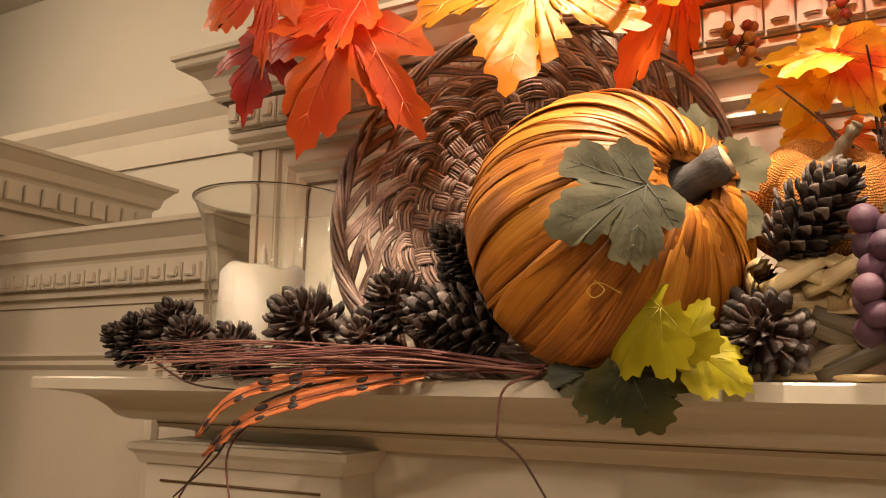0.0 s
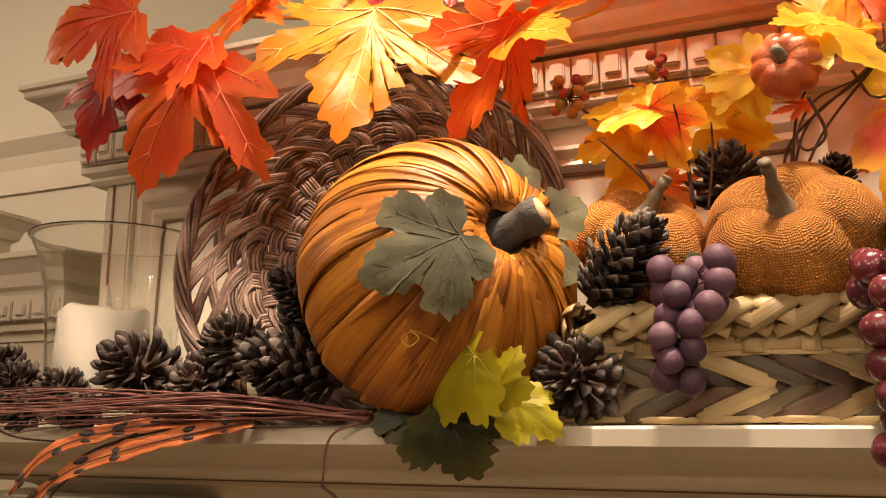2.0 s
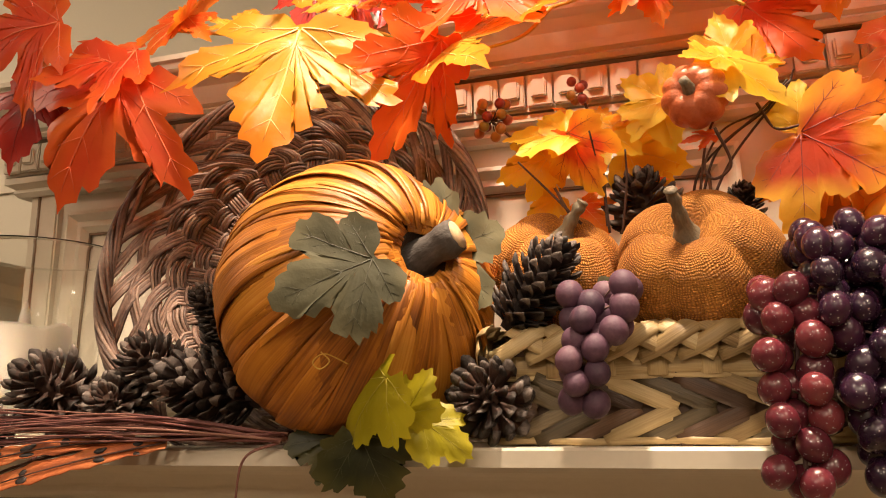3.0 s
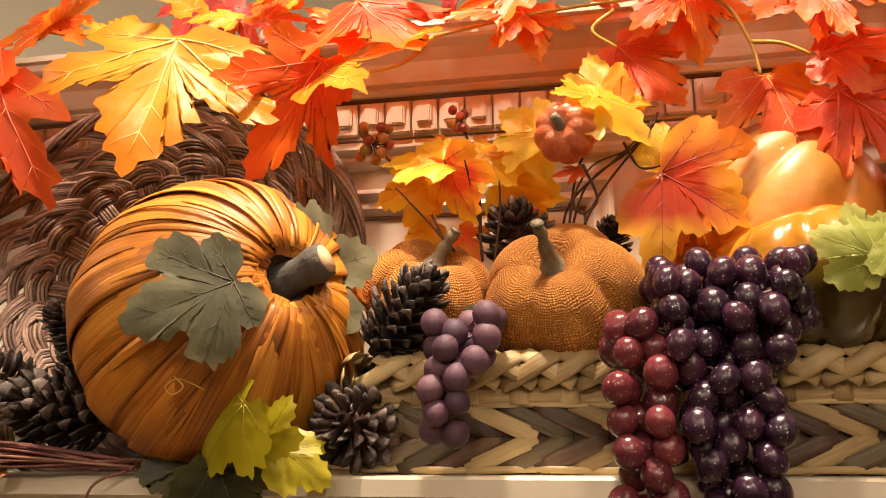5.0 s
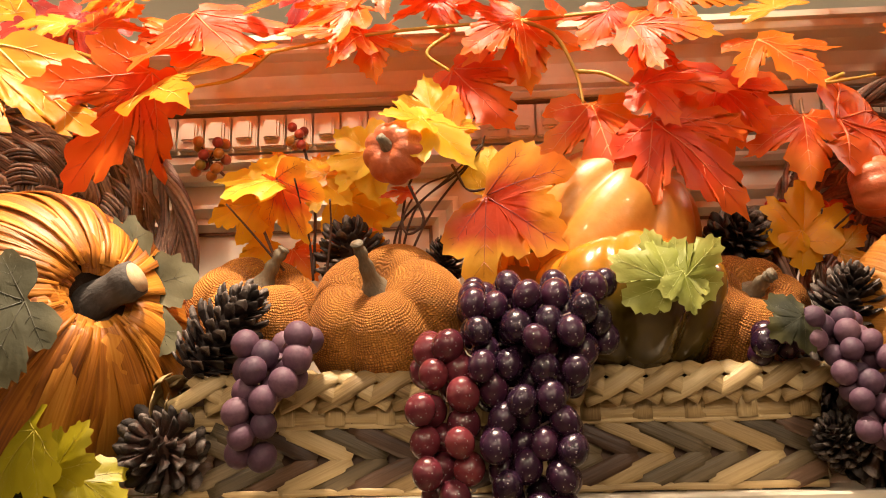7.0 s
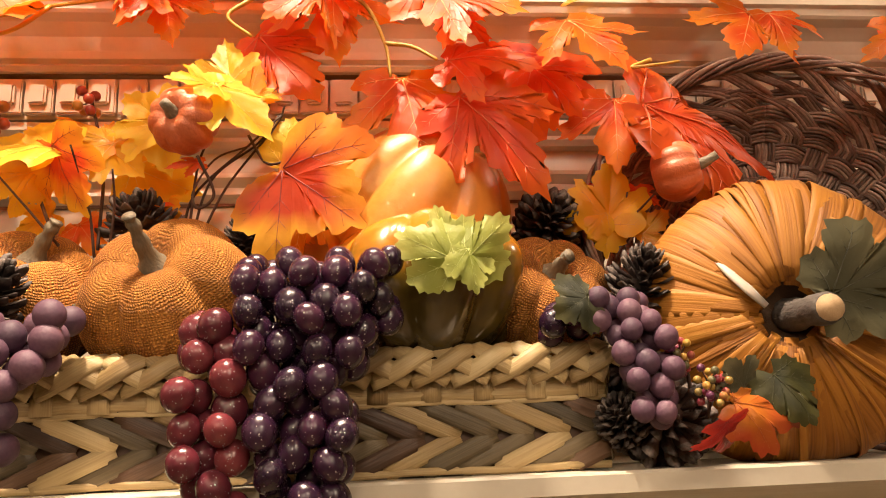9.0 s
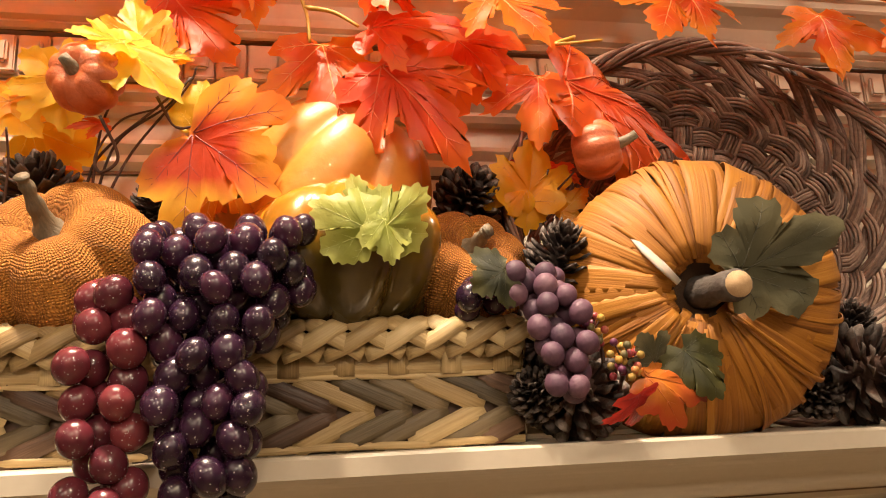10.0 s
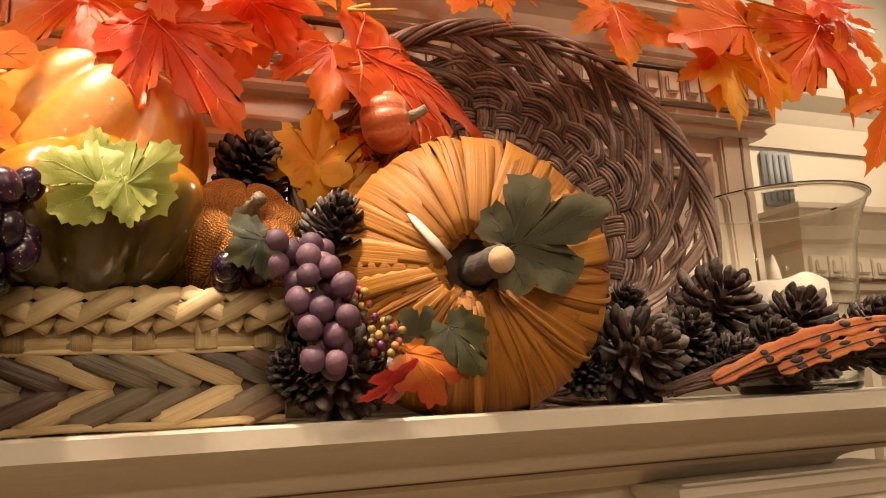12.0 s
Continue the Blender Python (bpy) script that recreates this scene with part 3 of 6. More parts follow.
# the surround below the shelf: frieze board and two pilasters
surround = thing("mantel_surround", "cream painted fireplace surround with pilasters below the shelf", "fireplace surround", kind="structure")
part("frieze", slab(SX0 + 0.125, SX1 - 0.125, 0.122, WALL_Y + 0.2, 0.95, SHELF - 0.0565), PAINT, surround, smooth=False)
for a, b in ((-0.395, -0.18), (0.775, 0.99)):
    pil = part("pilaster", slab(a, b, 0.075, 0.128, 0.0, SHELF - 0.0565, 0.001), PAINT, surround, smooth=False)
    part("cap", sweep([(a, 0.12, 1.274), (a, 0.075, 1.274), (b, 0.075, 1.274), (b, 0.12, 1.274)], [(-0.01, 0), (0.004, 0), (0.008, 0.008), (0.012, 0.012), (0.012, 0.018), (-0.01, 0.018)]), PAINT, surround, smooth=False)
    part("glaze_line", slab(a + 0.02, b - 0.02, 0.0735, 0.08, 1.258, 1.26), GLAZE, surround, "brown glazed groove")
part("breast", slab(SX0 + 0.05, SX1 - 0.05, WALL_Y + 0.01, 0.9, 0.0, 1.32), PAINT, surround, smooth=False)

# flanking cabinets beside the overmantel
CAB = [(-0.01, -0.085), (0.010, -0.085), (0.012, -0.078), (0.014, -0.076), (0.014, -0.044), (0.016, -0.040), (0.022, -0.036), (0.026, -0.022), (0.038, -0.008), (0.042, -0.006), (0.042, 0.0), (-0.01, 0.0)]
for nm, x0, x1 in (("west_cabinet", -2.0, -0.50), ("east_cabinet", 1.09, 2.6)):
    cab = crowned_box("cabinet_crown", "cream painted cabinet with dentil crown beside the mantel", x0, x1, 0.24, 1.538, CAB, (1.464, 1.486), 0.0285, 0.0)
    part("panel_moulding", sweep([(x0 + 0.4, 0.239, 1.0), (x1 - 0.06, 0.239, 1.0), (x1 - 0.06, 0.239, 1.38), (x0 + 0.4, 0.239, 1.38)] if x0 < 0 else
         [(x0 + 0.06, 0.239, 1.0), (x1 - 0.4, 0.239, 1.0), (x1 - 0.4, 0.239, 1.38), (x0 + 0.06, 0.239, 1.38)], [(-o, u) for o, u in PANEL], up=(0, -1, 0), closed=True), PAINT, cab, smooth=False)
    part("glaze_line", slab(x0, x1, 0.2385, 0.241, 1.44, 1.4415), GLAZE, cab, "brown glazed groove")


# ---- kinds of things ----
def hurricane(place, h=0.165, r=0.083):
    th = thing("hurricane_vase", "clear flared glass hurricane vase on the shelf", "vase", Matrix.Translation(place), "hurricane candles")
    outer = [(0.0, 0.0), (r * 0.62, 0.0), (r * 0.66, 0.004), (r * 0.70, h * 0.15), (r * 0.75, h * 0.5), (r * 0.80, h * 0.72), (r * 0.90, h * 0.90), (r, h), (r * 1.01, h + 0.001)]
    inner = [(r * 0.985, h), (r * 0.885, h * 0.90), (r * 0.78, h * 0.72), (r * 0.728, h * 0.5), (r * 0.68, h * 0.15), (r * 0.6, 0.006), (0.0, 0.006)]
    prof = []
    for a, b in zip((outer + inner), (outer + inner)[1:]):
        prof += [(a[0] + (b[0] - a[0]) * k / 3, a[1] + (b[1] - a[1]) * k / 3) for k in range(3)]
    prof.append((0.0, 0.006))
    bm, rings = lathe(prof, 56)
    bmesh.ops.remove_doubles(bm, verts=bm.verts, dist=1e-6)
    part("glass", bm, GLASS, th, "clear thin glass").visible_shadow = False
    bm = bmesh.new()
    tube(bm, [(r * math.cos(a), r * math.sin(a), h) for a in (2 * math.pi * k / 56 for k in range(57))], 0.0012, 8)
    part("rim", bm, GLASS, th, "rounded glass rim").visible_shadow = False
    return th


def candle(place, r=0.044, h=0.092):
    th = thing("pillar_candle", "ivory flameless pillar candle inside a glass vase", "candle", Matrix.Translation(place), "hurricane candles")
    prof = [(0.0, 0.0), (r - 0.002, 0.0), (r, 0.002), (r, h * 0.5), (r - 0.0005, h - 0.003), (r - 0.004, h), (r - 0.008, h - 0.003), (r * 0.6, h - 0.012), (0.0, h - 0.014)]
    bm, rings = lathe(prof, 48)
    bmesh.ops.remove_doubles(bm, verts=bm.verts, dist=1e-6)
    for v in bm.verts:
        if v.co.z > h * 0.8 and v.co.xy.length > r * 0.7:
            v.co.z += 0.0022 * math.sin(3 * math.atan2(v.co.y, v.co.x)) + 0.001 * math.sin(7 * math.atan2(v.co.y, v.co.x) + 1)
    part("wax", bm, WAX, th)
    bm, rings = lathe([(0.0, h - 0.014), (0.004, h - 0.012), (0.0055, h - 0.002), (0.004, h + 0.010), (0.0015, h + 0.020), (0.0, h + 0.023)], 16)
    bmesh.ops.remove_doubles(bm, verts=bm.verts, dist=1e-6)
    part("flame_tip", bm, WAX, th, "ivory plastic flame")
    return th


def wicker_tray(place, axis, radius, seed):
    """A round dished tray: radial bundles, woven rings, slanting bundles that cross in the flared side, and a wound rim."""
    rnd = random.Random(seed)
    th = thing("wicker_tray", "round dark brown woven wicker tray leaning on the wall", "tray", basis(place, axis), "wicker trays")
    dish = lambda q: 0.010 * (q / radius) ** 2 + 0.036 * max(0.0, q / radius - 0.60) / 0.40
    spokes, first, gap = 32, 0.19, 0.086

    def strand(name, pts, r):
        bm = bmesh.new()
        tube(bm, pts, r, 5)
        part(name, bm, WICKER, th)

    def bundle(a, q0, q1, swing, phase, count, steps):
        for k in range(count):
            off, pts = k - (count - 1) / 2, []
            jit, high = rnd.uniform(-0.0004, 0.0004), rnd.uniform(-0.0005, 0.0005)
            for i in range(steps + 1):
                q = q0 + (q1 - q0) * i / steps
                f = q / radius
                b = a + swing * max(0.0, f - 0.70) + 0.012 * math.sin(9 * f + seed + a)
                w = (off * 0.0027 + jit) * min(1.0, q / 0.075)
                up = dish(q) + high - 0.0024 * math.cos(math.pi * ((f - first) / gap + phase))
                pts.append((q * math.cos(b) - w * math.sin(b), q * math.sin(b) + w * math.cos(b), up))
            strand("spoke_strand", pts, 0.0016)
    for n in range(spokes):
        a = 2 * math.pi * n / spokes + rnd.uniform(-0.02, 0.02)
        bundle(a, 0.012, radius * 0.99, 2.3, n, 6, 40)
    for k in range(7):
        q0 = radius * (first + gap * k)
        for j in range(-2, 4):
            q, ph = q0 + (j - 0.5) * 0.0022, rnd.uniform(0, 6)
            strand("woven_strand", [((q + 0.0007 * math.sin(5 * a + ph)) * math.cos(a), (q + 0.0007 * math.sin(5 * a + ph)) * math.sin(a), dish(q) + 0.0032 * math.cos(spokes / 2 * a + math.pi * k))
                                    for a in (2 * math.pi * i / 192 for i in range(193))], 0.0015)
    for k, f in enumerate((0.80, 0.88)):
        for j in range(3):
            q = radius * f + (j - 1.5) * 0.0023
            strand("woven_strand", [(q * math.cos(a), q * math.sin(a), dish(q) + 0.0030 * math.cos(spokes / 2 * a + math.pi * k))
                                    for a in (2 * math.pi * i / 192 for i in range(193))], 0.0015)
    for j in range(12):
        pts, wind = [], 5 + j % 3
        for i in range(241):
            a = 2 * math.pi * i / 240
            ph = wind * a + 2 * math.pi * j / 12
            q = radius + 0.0050 * math.cos(ph)
            pts.append((q * math.cos(a), q * math.sin(a), dish(radius) + 0.0056 * math.sin(ph)))
        strand("rim_strand", pts, 0.0018)
    return th


def husk_pumpkin(place, axis, toward, radius, half, strips, twist, mat, seed, label, stem_to, stem_r, narrow=40, wide=1.9, loose=0.0042, dip=0.34, dip_width=0.2, slant=0.25):
    """A pumpkin wrapped in overlapping corn-husk strips that run from the stem's hollow to the base, with narrower loose ones on top."""
    rnd = random.Random(seed)
    m = basis(place, axis, toward)
    th = thing("husk_pumpkin", label, "pumpkin", m, "husk pumpkins")

    def skin(lon, lat, lift=0.0):
        s, c = math.sin(math.pi * lat), math.cos(math.pi * lat)
        r = (radius + lift) * s ** 0.80
        z = (half + lift) * c
        z -= half * dip * math.exp(-(r / (radius * dip_width)) ** 2) * (1 if c > 0 else -0.6)
        wob = 1 + 0.008 * math.sin(5 * lon + 1.3)
        return Vector((r * wob * math.cos(lon), r * wob * math.sin(lon), z))
    # core coloured dark so the gaps between strips look shaded
    part("core", globe(lambda a, v: skin(a, v, -0.0022), 40, 24), HUSK_GAP_SHADE, th)
    for i in range(strips + narrow):
        thin = i >= strips
        a0 = 2 * math.pi * rnd.random() if thin else 2 * math.pi * (i + rnd.uniform(-0.4, 0.4)) / strips
        tw = twist + rnd.uniform(-slant, slant) * (1.5 if thin else 1.0)
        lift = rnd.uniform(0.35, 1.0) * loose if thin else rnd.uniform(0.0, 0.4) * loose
        first, last = rnd.uniform(0.03, 0.06), rnd.uniform(0.78, 0.94)
        tip, bulge, tilt = rnd.uniform(0, 6), rnd.uniform(0.0, 0.45) * loose, rnd.uniform(-0.12, 0.12)
        pts, nos = [], []
        for k in range(23):
            t = k / 22
            lat = first + (last - first) * t
            lon = a0 + tw * (lat - 0.1) + 0.03 * math.sin(5 * lat + tip)
            rise = lift + bulge * math.sin(9 * lat + tip)
            p = skin(lon, lat, rise)
            e = skin(lon + 0.02, lat, rise) - skin(lon - 0.02, lat, rise)
            g = skin(lon, min(lat + 0.01, 0.999), rise) - skin(lon, max(lat - 0.01, 0.001), rise)
            nn = g.cross(e).normalized()
            nn = nn if nn.dot(p) > 0 or lat < 0.1 else -nn
            pts.append(p); nos.append(nn + e.normalized() * tilt)
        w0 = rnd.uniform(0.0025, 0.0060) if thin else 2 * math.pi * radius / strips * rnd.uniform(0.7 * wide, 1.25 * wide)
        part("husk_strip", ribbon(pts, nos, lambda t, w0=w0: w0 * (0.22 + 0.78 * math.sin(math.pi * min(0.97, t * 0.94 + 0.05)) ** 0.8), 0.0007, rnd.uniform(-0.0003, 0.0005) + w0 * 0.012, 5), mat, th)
    inv = m.inverted()
    base = Vector((0, 0, half * (0.9 - dip)))
    tip = inv @ Vector(stem_to)
    mid = (base + tip) / 2 + Vector((0, 0, 0.004))
    stem_pts = curve_pts([base, mid, tip], 8)
    bm = bmesh.new()
    tube(bm, stem_pts, lambda t: stem_r * (1.15 - 0.25 * t + 0.12 * math.sin(9 * t)), 14)
    for v in bm.verts:
        v.co += Vector(noise.noise_vector(v.co * 160)) * 0.0012
    stem = part("stem", bm, BARK, th, "grey bark-covered stem")
    d = (stem_pts[-1] - stem_pts[-2]).normalized()
    bm = bmesh.new()
    tube(bm, [stem_pts[-1] - d * 0.001, stem_pts[-1] + d * 0.0008], stem_r * 0.84, 14)
    part("cut_face", bm, CUT_WOOD, stem, "pale sawn wood")
    return th


def burlap_pumpkin(centre, axis, radius, height, lobes, turn, stem_to, label):
    m = basis(centre, axis, (0.3, 0.2, 1)) @ Matrix.Rotation(radians(turn), 4, "Z")
    th = thing("burlap_pumpkin", label, "pumpkin", m, "burlap pumpkins")

    def skin(a, v):
        s, c = math.sin(math.pi * v), math.cos(math.pi * v)
        groove = 1 - 0.20 * (1 - abs(math.sin(lobes * a / 2)) ** 0.45) + 0.02 * math.sin(2 * a + turn)
        r = radius * s ** 0.72 * groove
        z = height / 2 * c * (0.80 + 0.20 * groove) - height * 0.17 * math.exp(-(r / (radius * 0.32)) ** 2) * (1 if c > 0 else -0.3)
        return Vector((r * math.cos(a), r * math.sin(a), z))
    part("body", globe(skin, 96, 32, radius), BURLAP, th)
    z0 = height * 0.33
    tip = m.inverted() @ Vector(stem_to)
    base = Vector((0, 0, z0 - 0.003))
    pts = curve_pts([base, base.lerp(tip, 0.4) + Vector((0, 0, 0.003)), base.lerp(tip, 0.75) + Vector((0, 0, 0.002)), tip], 6)
    bm = bmesh.new()
    tube(bm, pts, lambda t: 0.0088 * math.exp(-7.5 * t) + 0.0036 + 0.0005 * math.sin(20 * t), 12)
    for v in bm.verts:
        v.co += Vector(noise.noise_vector(v.co * 240)) * 0.0009
    part("stem", bm, STEM, th, "grey-brown stub stem")
    return th


def scale_mesh(name, length, width, thick, mats):
    """One cone scale: a spoon-shaped wedge, its tip thick and pale."""
    bm = bmesh.new()
    rows = []
    for i, (u, w, h) in enumerate(((0, 0.30, 0.25), (0.4, 0.62, 0.4), (0.72, 1.0, 0.6), (0.9, 0.8, 0.7), (1.0, 0.22, 0.3))):
        z = length * 0.16 * u * u
        rows.append([bm.verts.new((u * length, s * w * width / 2, z + h * thick * q - (abs(s) * 0.25 * width * w if q > 0 else abs(s) * 0.2 * width * w))) for s, q in ((-1, 0), (0, 1), (1, 0), (0, -0.4))])
    for a, b in zip(rows, rows[1:]):
        for k in range(4):
            f = bm.faces.new((a[k], a[(k + 1) % 4], b[(k + 1) % 4], b[k]))
            f.material_index = 1 if b is rows[-1] or b is rows[-2] else 0
    bm.faces.new(rows[0][::-1])
    f = bm.faces.new(rows[-1]); f.material_index = 1
    me = mesh_of(name, bm, mats[0], True)
    me.materials.append(mats[1])
    return me


def pine_cone(length, width, scales, openness, mats, seed, label):
    """Built upright on its base; scales wind up the core by the golden angle."""
    rnd = random.Random(seed)
    th = thing("pine_cone", label, "pine cone", None, "pine cones")
    bm = bmesh.new()
    tube(bm, [(0, 0, length * k / 8) for k in range(9)], lambda t: width * (0.04 + 0.15 * math.sin(math.pi * (0.12 + 0.8 * t))), 8)
    part("core", bm, mats[0], th)
    kinds = [scale_mesh("scale", width * 0.50, width * 0.22, width * 0.036, mats), scale_mesh("scale", width * 0.46, width * 0.18, width * 0.040, mats)]
    for i in range(scales):
        t = (i + 0.5) / scales
        a = i * 2.39996 + rnd.uniform(-0.12, 0.12)
        env = math.sin(math.pi * (0.16 + 0.80 * t)) ** 0.8
        z = length * (0.04 + 0.88 * t)
        lift = radians((openness - 44) * (1 - t) + 60 * t * t + rnd.uniform(-10, 10))
        s = (0.55 + 0.5 * env) * rnd.uniform(0.88, 1.1)
        m = Matrix.Translation((0, 0, z)) @ Matrix.Rotation(a, 4, "Z") @ Matrix.Translation((width * 0.10 * env, 0, 0)) @ Matrix.Rotation(-lift, 4, "Y") @ Matrix.Rotation(rnd.uniform(-0.15, 0.15), 4, "X") @ Matrix.Diagonal((s, s, s, 1))
        part("scale", kinds[i % 2], None, th, m=m)
    return th


GRAPEVINE = [(0, .92), (.09, .82), (.2, .83), (.22, .72), (.34, .66), (.30, .55), (.36, .5), (.5, .56), (.56, .48), (.68, .46), (.66, .34), (.74, .24), (.64, .14), (.6, .02), (.5, -.02), (.46, -.14), (.3, -.12), (.16, -.2), (.04, -.04)]
RAGGED = [(0, 1.0), (.05, .89), (.12, .86), (.12, .78), (.20, .73), (.19, .64), (.25, .57), (.21, .48), (.16, .38), (.24, .40), (.32, .47), (.38, .45), (.46, .53), (.50, .48), (.63, .52), (.57, .42), (.60, .35), (.51, .29), (.47, .22), (.32, .16), (.38, .10), (.47, .03), (.40, -.05), (.34, -.11), (.22, -.10), (.12, -.12), (.04, -.04)]
BROAD = [(0, 1.0), (.06, .88), (.18, .84), (.20, .74), (.32, .66), (.36, .55), (.34, .48), (.46, .52), (.56, .58), (.70, .58), (.70, .46), (.78, .38), (.70, .28), (.58, .20), (.62, .10), (.66, .0), (.55, -.10), (.42, -.16), (.28, -.18), (.16, -.14), (.05, -.05)]
ROUNDED = [(0, 1.0), (.10, .97), (.16, .88), (.24, .85), (.25, .74), (.32, .68), (.29, .58), (.26, .50), (.40, .55), (.50, .62), (.60, .58), (.66, .50), (.74, .46), (.72, .36), (.76, .28), (.68, .20), (.58, .14), (.50, .12), (.56, .02), (.54, -.08), (.44, -.12), (.36, -.20), (.22, -.18), (.10, -.12), (.04, -.04)]


def leaf_mesh(kind, outline, seed, cup, fold, ripple):
    """A blade with UV from hub to margin, pressed veins, cupped and folded; one unit long from hub to tip."""
    rnd = random.Random(seed)
    half = []
    for a, b in zip(outline, outline[1:] + [(0, -0.02)]):
        half.append(a)
        m = ((a[0] + b[0]) / 2, (a[1] + b[1]) / 2)
        k = rnd.uniform(-0.012, 0.022)
        half.append((m[0] + k, m[1] + k * 0.5))
    left = [(-x * rnd.uniform(0.92, 1.06), y * rnd.uniform(0.97, 1.03)) for x, y in half[1:-1]]
    pts = [(x * rnd.uniform(0.96, 1.05), y) for x, y in half] + left[::-1]
    wx, wy, vx0 = (.62, .51, .46) if outline is RAGGED else (.72, .56, .62)
    veins = [(0, 1.0), (wx, wy), (-wx, wy), (vx0, .02), (-vx0, .02)]
    px, py = rnd.uniform(0, 6), rnd.uniform(0, 6)

    def lift(x, y):
        d = min(abs(x * vy - y * vx) / math.hypot(vx, vy) if x * vx + y * vy > 0 else math.hypot(x, y) for vx, vy in veins)
        r = math.hypot(x, y)
        z = 0.16 * min(d, 0.12) - 0.6 * cup * r * r + fold * abs(x)
        return z + ripple * math.sin(4.3 * x + px) * math.sin(3.7 * y + py) + 0.3 * ripple * math.sin(13 * x + py) * math.sin(11 * y + px)
    bm = bmesh.new(); uv = bm.loops.layers.uv.new("UVMap")
    rings, cx, cy = [], 0.0, 0.12
    for s in (0.22, 0.45, 0.68, 0.86, 1.0):
        rings.append([bm.verts.new((cx + (x - cx) * s, cy + (y - cy) * s, lift(cx + (x - cx) * s, cy + (y - cy) * s))) for x, y in pts])
    c = bm.verts.new((cx, cy, lift(cx, cy)))
    val = {c: 0.0}
    for s, r in zip((0.22, 0.45, 0.68, 0.86, 1.0), rings):
        for v in r:
            val[v] = s * (0.55 + 0.45 * math.hypot(v.co.x, v.co.y))
    n = len(pts)
    for i in range(n):
        k = (i + 1) % n
        bm.faces.new((c, rings[0][i], rings[0][k]))
        for a, b in zip(rings, rings[1:]):
            bm.faces.new((a[i], b[i], b[k], a[k]))
    for f in bm.faces:
        for lp in f.loops:
            lp[uv].uv = (val[lp.vert], lp.vert.co.y)
    bmesh.ops.recalc_face_normals(bm, faces=bm.faces)
    blade = bpy.data.meshes.new("blade")
    bm.to_mesh(blade); bm.free()
    blade.materials.append(LEAF[kind])
    blade.polygons.foreach_set("use_smooth", [True] * len(blade.polygons))
    bm = bmesh.new()
    for vx, vy in veins:
        e = 0.86
        tube(bm, [(vx * e * t, vy * e * t, lift(vx * e * t, vy * e * t) + 0.004) for t in (0.02, 0.15, 0.3, 0.45, 0.6, 0.75, 0.9, 1.0)], lambda t: 0.0075 * (1 - 0.8 * t), 4)
        for t in (0.3, 0.5, 0.7):
            for sd in (-1, 1):
                bx, by = vx * t, vy * t
                dx, dy = (vx * 0.75 - sd * vy * 0.6) * 0.17, (vy * 0.75 + sd * vx * 0.6) * 0.17
                tube(bm, [(bx + dx * q, by + dy * q, lift(bx + dx * q, by + dy * q) + 0.002) for q in (0, 0.5, 1)], lambda q: 0.0028 * (1 - 0.6 * q), 3)
    rib = mesh_of("vein", bm, VEIN[kind])
    return blade, rib


SHAPES = {}
for kind, outline, cup, fold in (("red", RAGGED, 0.22, -0.12), ("orange", RAGGED, 0.18, -0.10), ("gold", RAGGED, 0.25, -0.12), ("yellow", BROAD, 0.20, 0.10), ("amber", BROAD, 0.2, 0.08), ("rust", BROAD, 0.2, -0.1), ("dark", RAGGED, 0.25, -0.15),
                                 ("flame", BROAD, 0.14, -0.08), ("sage", ROUNDED, 0.10, -0.10), ("olive", GRAPEVINE, 0.15, -0.12), ("lime", GRAPEVINE, 0.12, -0.18), ("mustard", GRAPEVINE, 0.16, -0.15)):
    SHAPES[kind] = [leaf_mesh(kind, outline, 11 * i + len(kind), cup * (0.5 + 0.6 * i), fold * (1.1 - 0.5 * i), 0.055) for i in range(3)]
LEAF_WORDS = {"red": "glossy red-orange silk maple leaf", "orange": "glossy orange silk maple leaf", "gold": "golden yellow-orange silk maple leaf", "yellow": "bright yellow silk maple leaf", "amber": "amber yellow silk maple leaf",
              "dark": "dark red silk maple leaf", "rust": "rust-orange silk maple leaf", "flame": "red-and-yellow silk maple leaf", "sage": "grey-green cloth leaf", "olive": "dark green silk vine leaf",
              "lime": "pale lime-green silk leaf", "mustard": "mustard yellow-green silk leaf"}


def leaf(kind, hub, tip, where, face=(0.0, -1.0, 0.15), broad=1.18, parent=None):
    """A leaf from its hub to its tip that faces along face; top-level, or a part of the thing that it grows from."""
    hub, tip, f = Vector(hub), Vector(tip), Vector(face)
    d = tip - hub; s = d.length; y = d / s
    z = (f - y * f.dot(y)).normalized(); x = y.cross(z)
    m = Matrix.Translation(hub) @ Matrix((x, y, z)).transposed().to_4x4() @ Matrix.Diagonal((s * broad, s, s, 1))
    leaf.count += 1
    blade, rib = SHAPES[kind][leaf.count % 3]
    if parent is None:
        th = tagged(part("maple_leaf", blade, None), LEAF_WORDS[kind] + " " + where, "leaf", "silk leaves")
        th.matrix_basis = m
        part("vein", rib, None, th)
    else:
        ob = part("leaf", blade, None, parent, LEAF_WORDS[kind], parent.matrix_basis.inverted() @ m)
        part("vein", rib, None, ob)
        th = ob
    return th


leaf.count = 0


def berry_mesh(name, r, mat, tall=1.0, n=14):
    bm = bmesh.new()
    bmesh.ops.create_uvsphere(bm, u_segments=n, v_segments=n - 4, radius=r, matrix=Matrix.Diagonal((1, 1, tall, 1)))
    return mesh_of(name, bm, mat)


